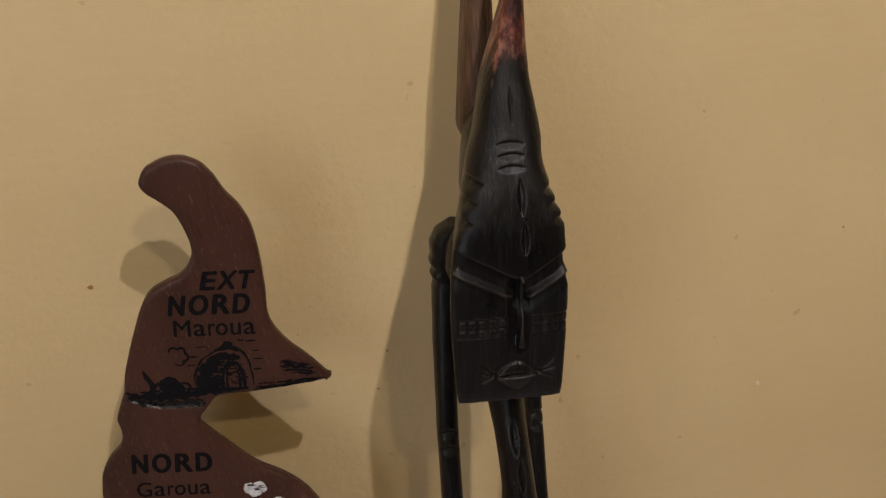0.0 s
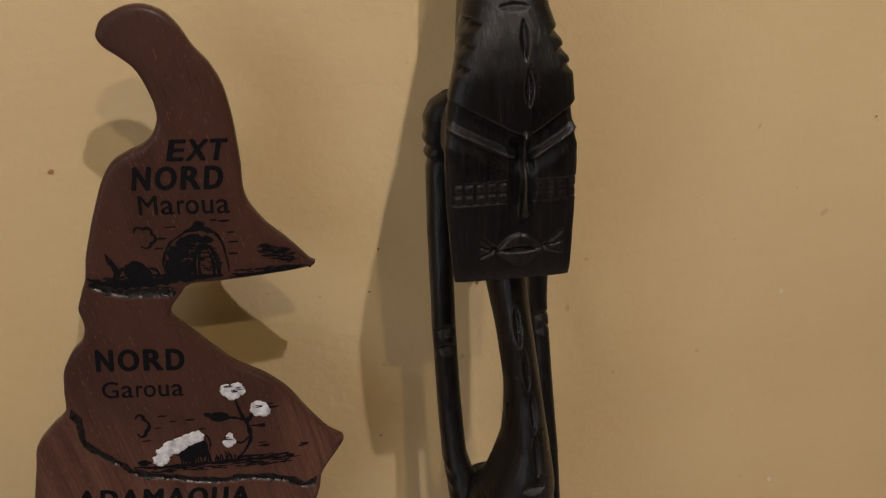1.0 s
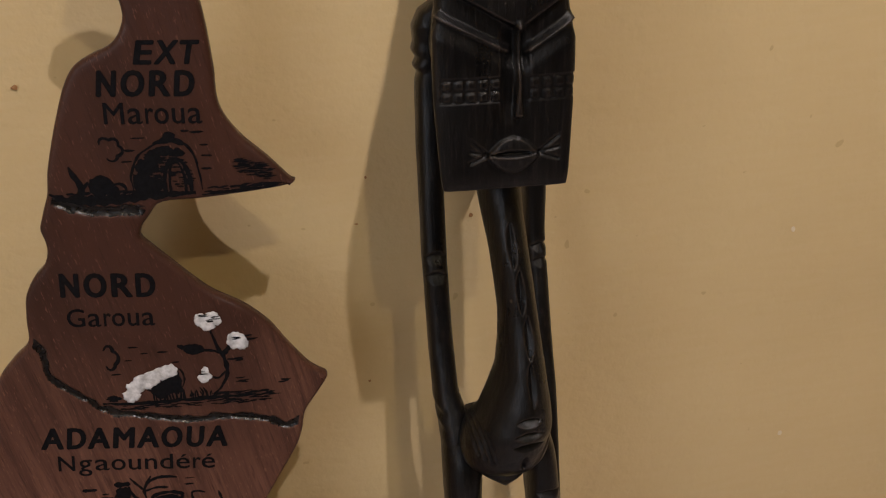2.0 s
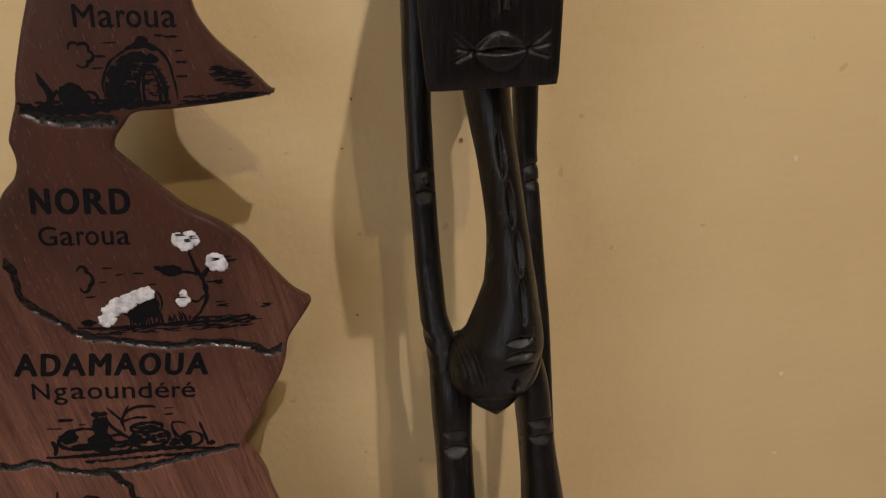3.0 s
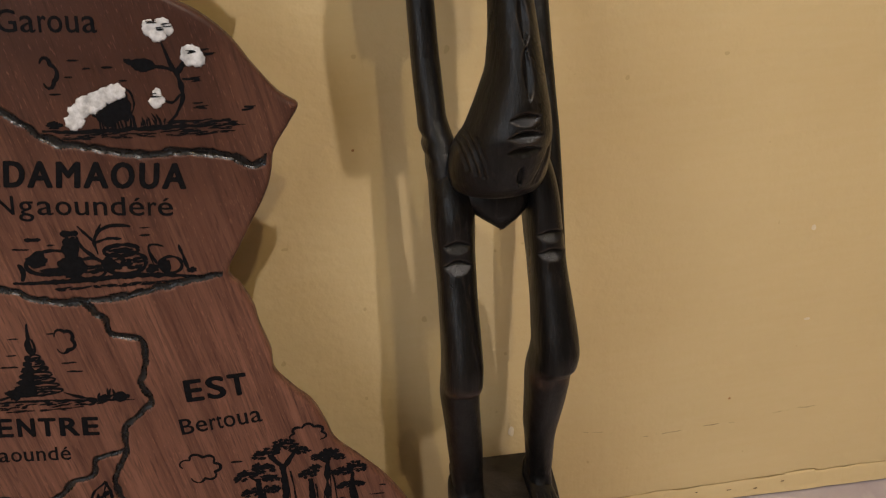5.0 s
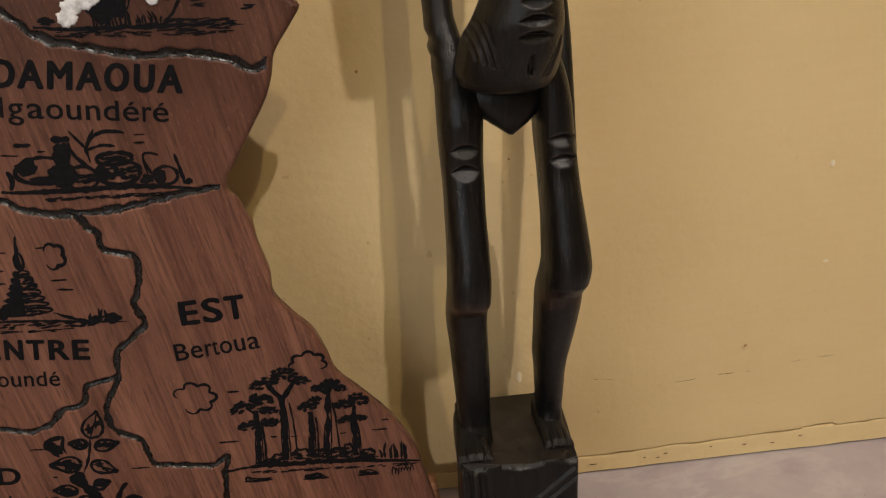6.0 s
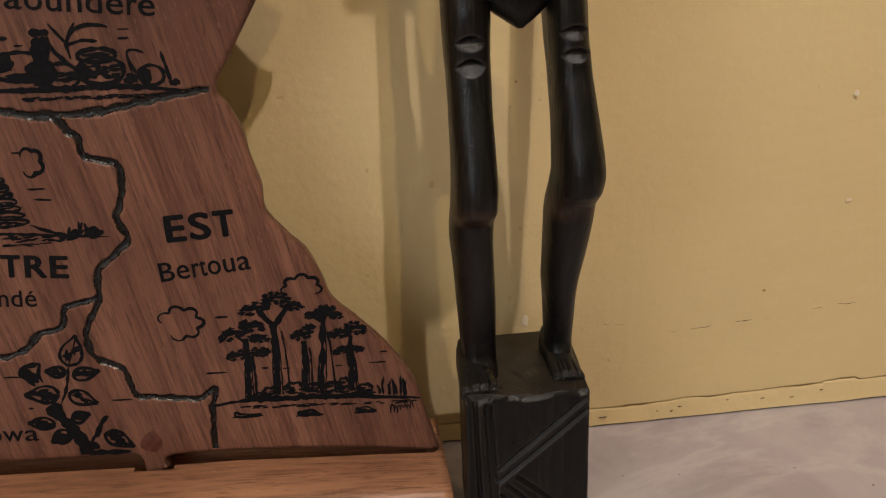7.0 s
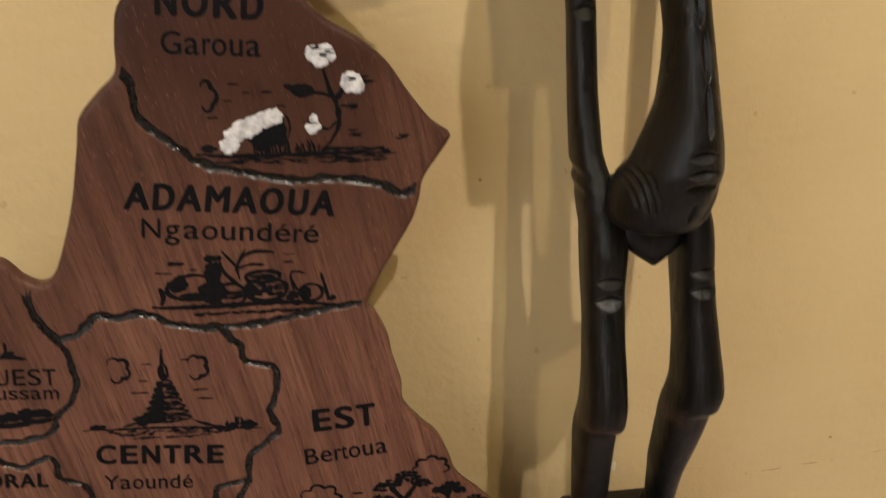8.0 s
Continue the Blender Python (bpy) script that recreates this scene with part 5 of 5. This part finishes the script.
def west_drawing(board):
    k = Ink(7)
    k.stroke([(-243, 141), (-232, 141.5), (-220, 142.6)], 1.6, 0.4)
    k.fill(-229, 145.4, 4.6, 2.4, 0.35).fill(-236, 144.6, 3.6, 2.0, 0.35).fill(-222.5, 144.6, 2.4, 1.6, 0.3).hatch(-242, 144, -220, 145, 26, 4.0, 0.7)
    k.stroke([(-240, 168), (-233, 170), (-226, 168.4)], 1.2).fill(-232, 170.6, 2.6, 1.8, 0.3).stroke([(-232.5, 170), (-232.5, 176)], 0.9)
    k.done(board, "small ink drawing of huts among bushes")


def wooden_map():
    thing = tagged(new("wooden_map"), "red-brown wooden map plaque with black lettering standing on a base", "map plaque")
    base_block(thing)
    board = map_board(thing)
    for row in (("EXT", -125.8, 376.4, -102.2, 375.4, 8.5, True, 0.22), ("NORD", -140, 365.8, -105, 364, 9.4, True, 0.12), ("Maroua", -138.6, 355.8, -104.4, 354, 7.8, False, 0.0),
                ("NORD", -165, 290, -130, 287, 10.0, True, 0.0), ("Garoua", -164.5, 277.4, -132, 275, 7.6, False, 0.0),
                ("ADAMAOUA", -184, 224, -110, 216.4, 10.0, True, 0.08), ("Ngaound\u00e9r\u00e9", -179, 213, -117, 206.6, 7.2, False, 0.0),
                ("CENTRE", -208, 121, -160, 116, 8.6, True, 0.0), ("Yaound\u00e9", -206.6, 109, -173, 106, 6.4, False, 0.0),
                ("EST", -124, 126.6, -99, 127.4, 10.2, True, 0.0), ("Bertoua", -128, 111.6, -95, 114, 7.4, False, 0.0),
                ("SUD", -226, 66, -196, 63.4, 8.0, True, 0.0), ("Ebolowa", -221, 54, -182, 51, 6.2, False, 0.0),
                ("OUEST", -245, 159, -217, 156.8, 6.8, False, 0.0), ("Bafoussam", -255, 154, -217, 150.8, 5.4, False, 0.0), ("LITTORAL", -266, 116, -227, 112.6, 6.4, True, 0.0)):
        text, x0, z0, x1, z1, cap, bold, lean = row
        word(text, x0, z0, x1, z1, cap, board, bold, lean)
    fleck(board, -0.1408, 0.0455, 0.0085, 0.0085, GLUE, "dark red glue stain", 0.0523)
    for draw in (hut_drawing, cotton_drawing, pots_drawing, tower_drawing, forest_drawing, cocoa_drawing, west_drawing):
        draw(board)


wooden_map()
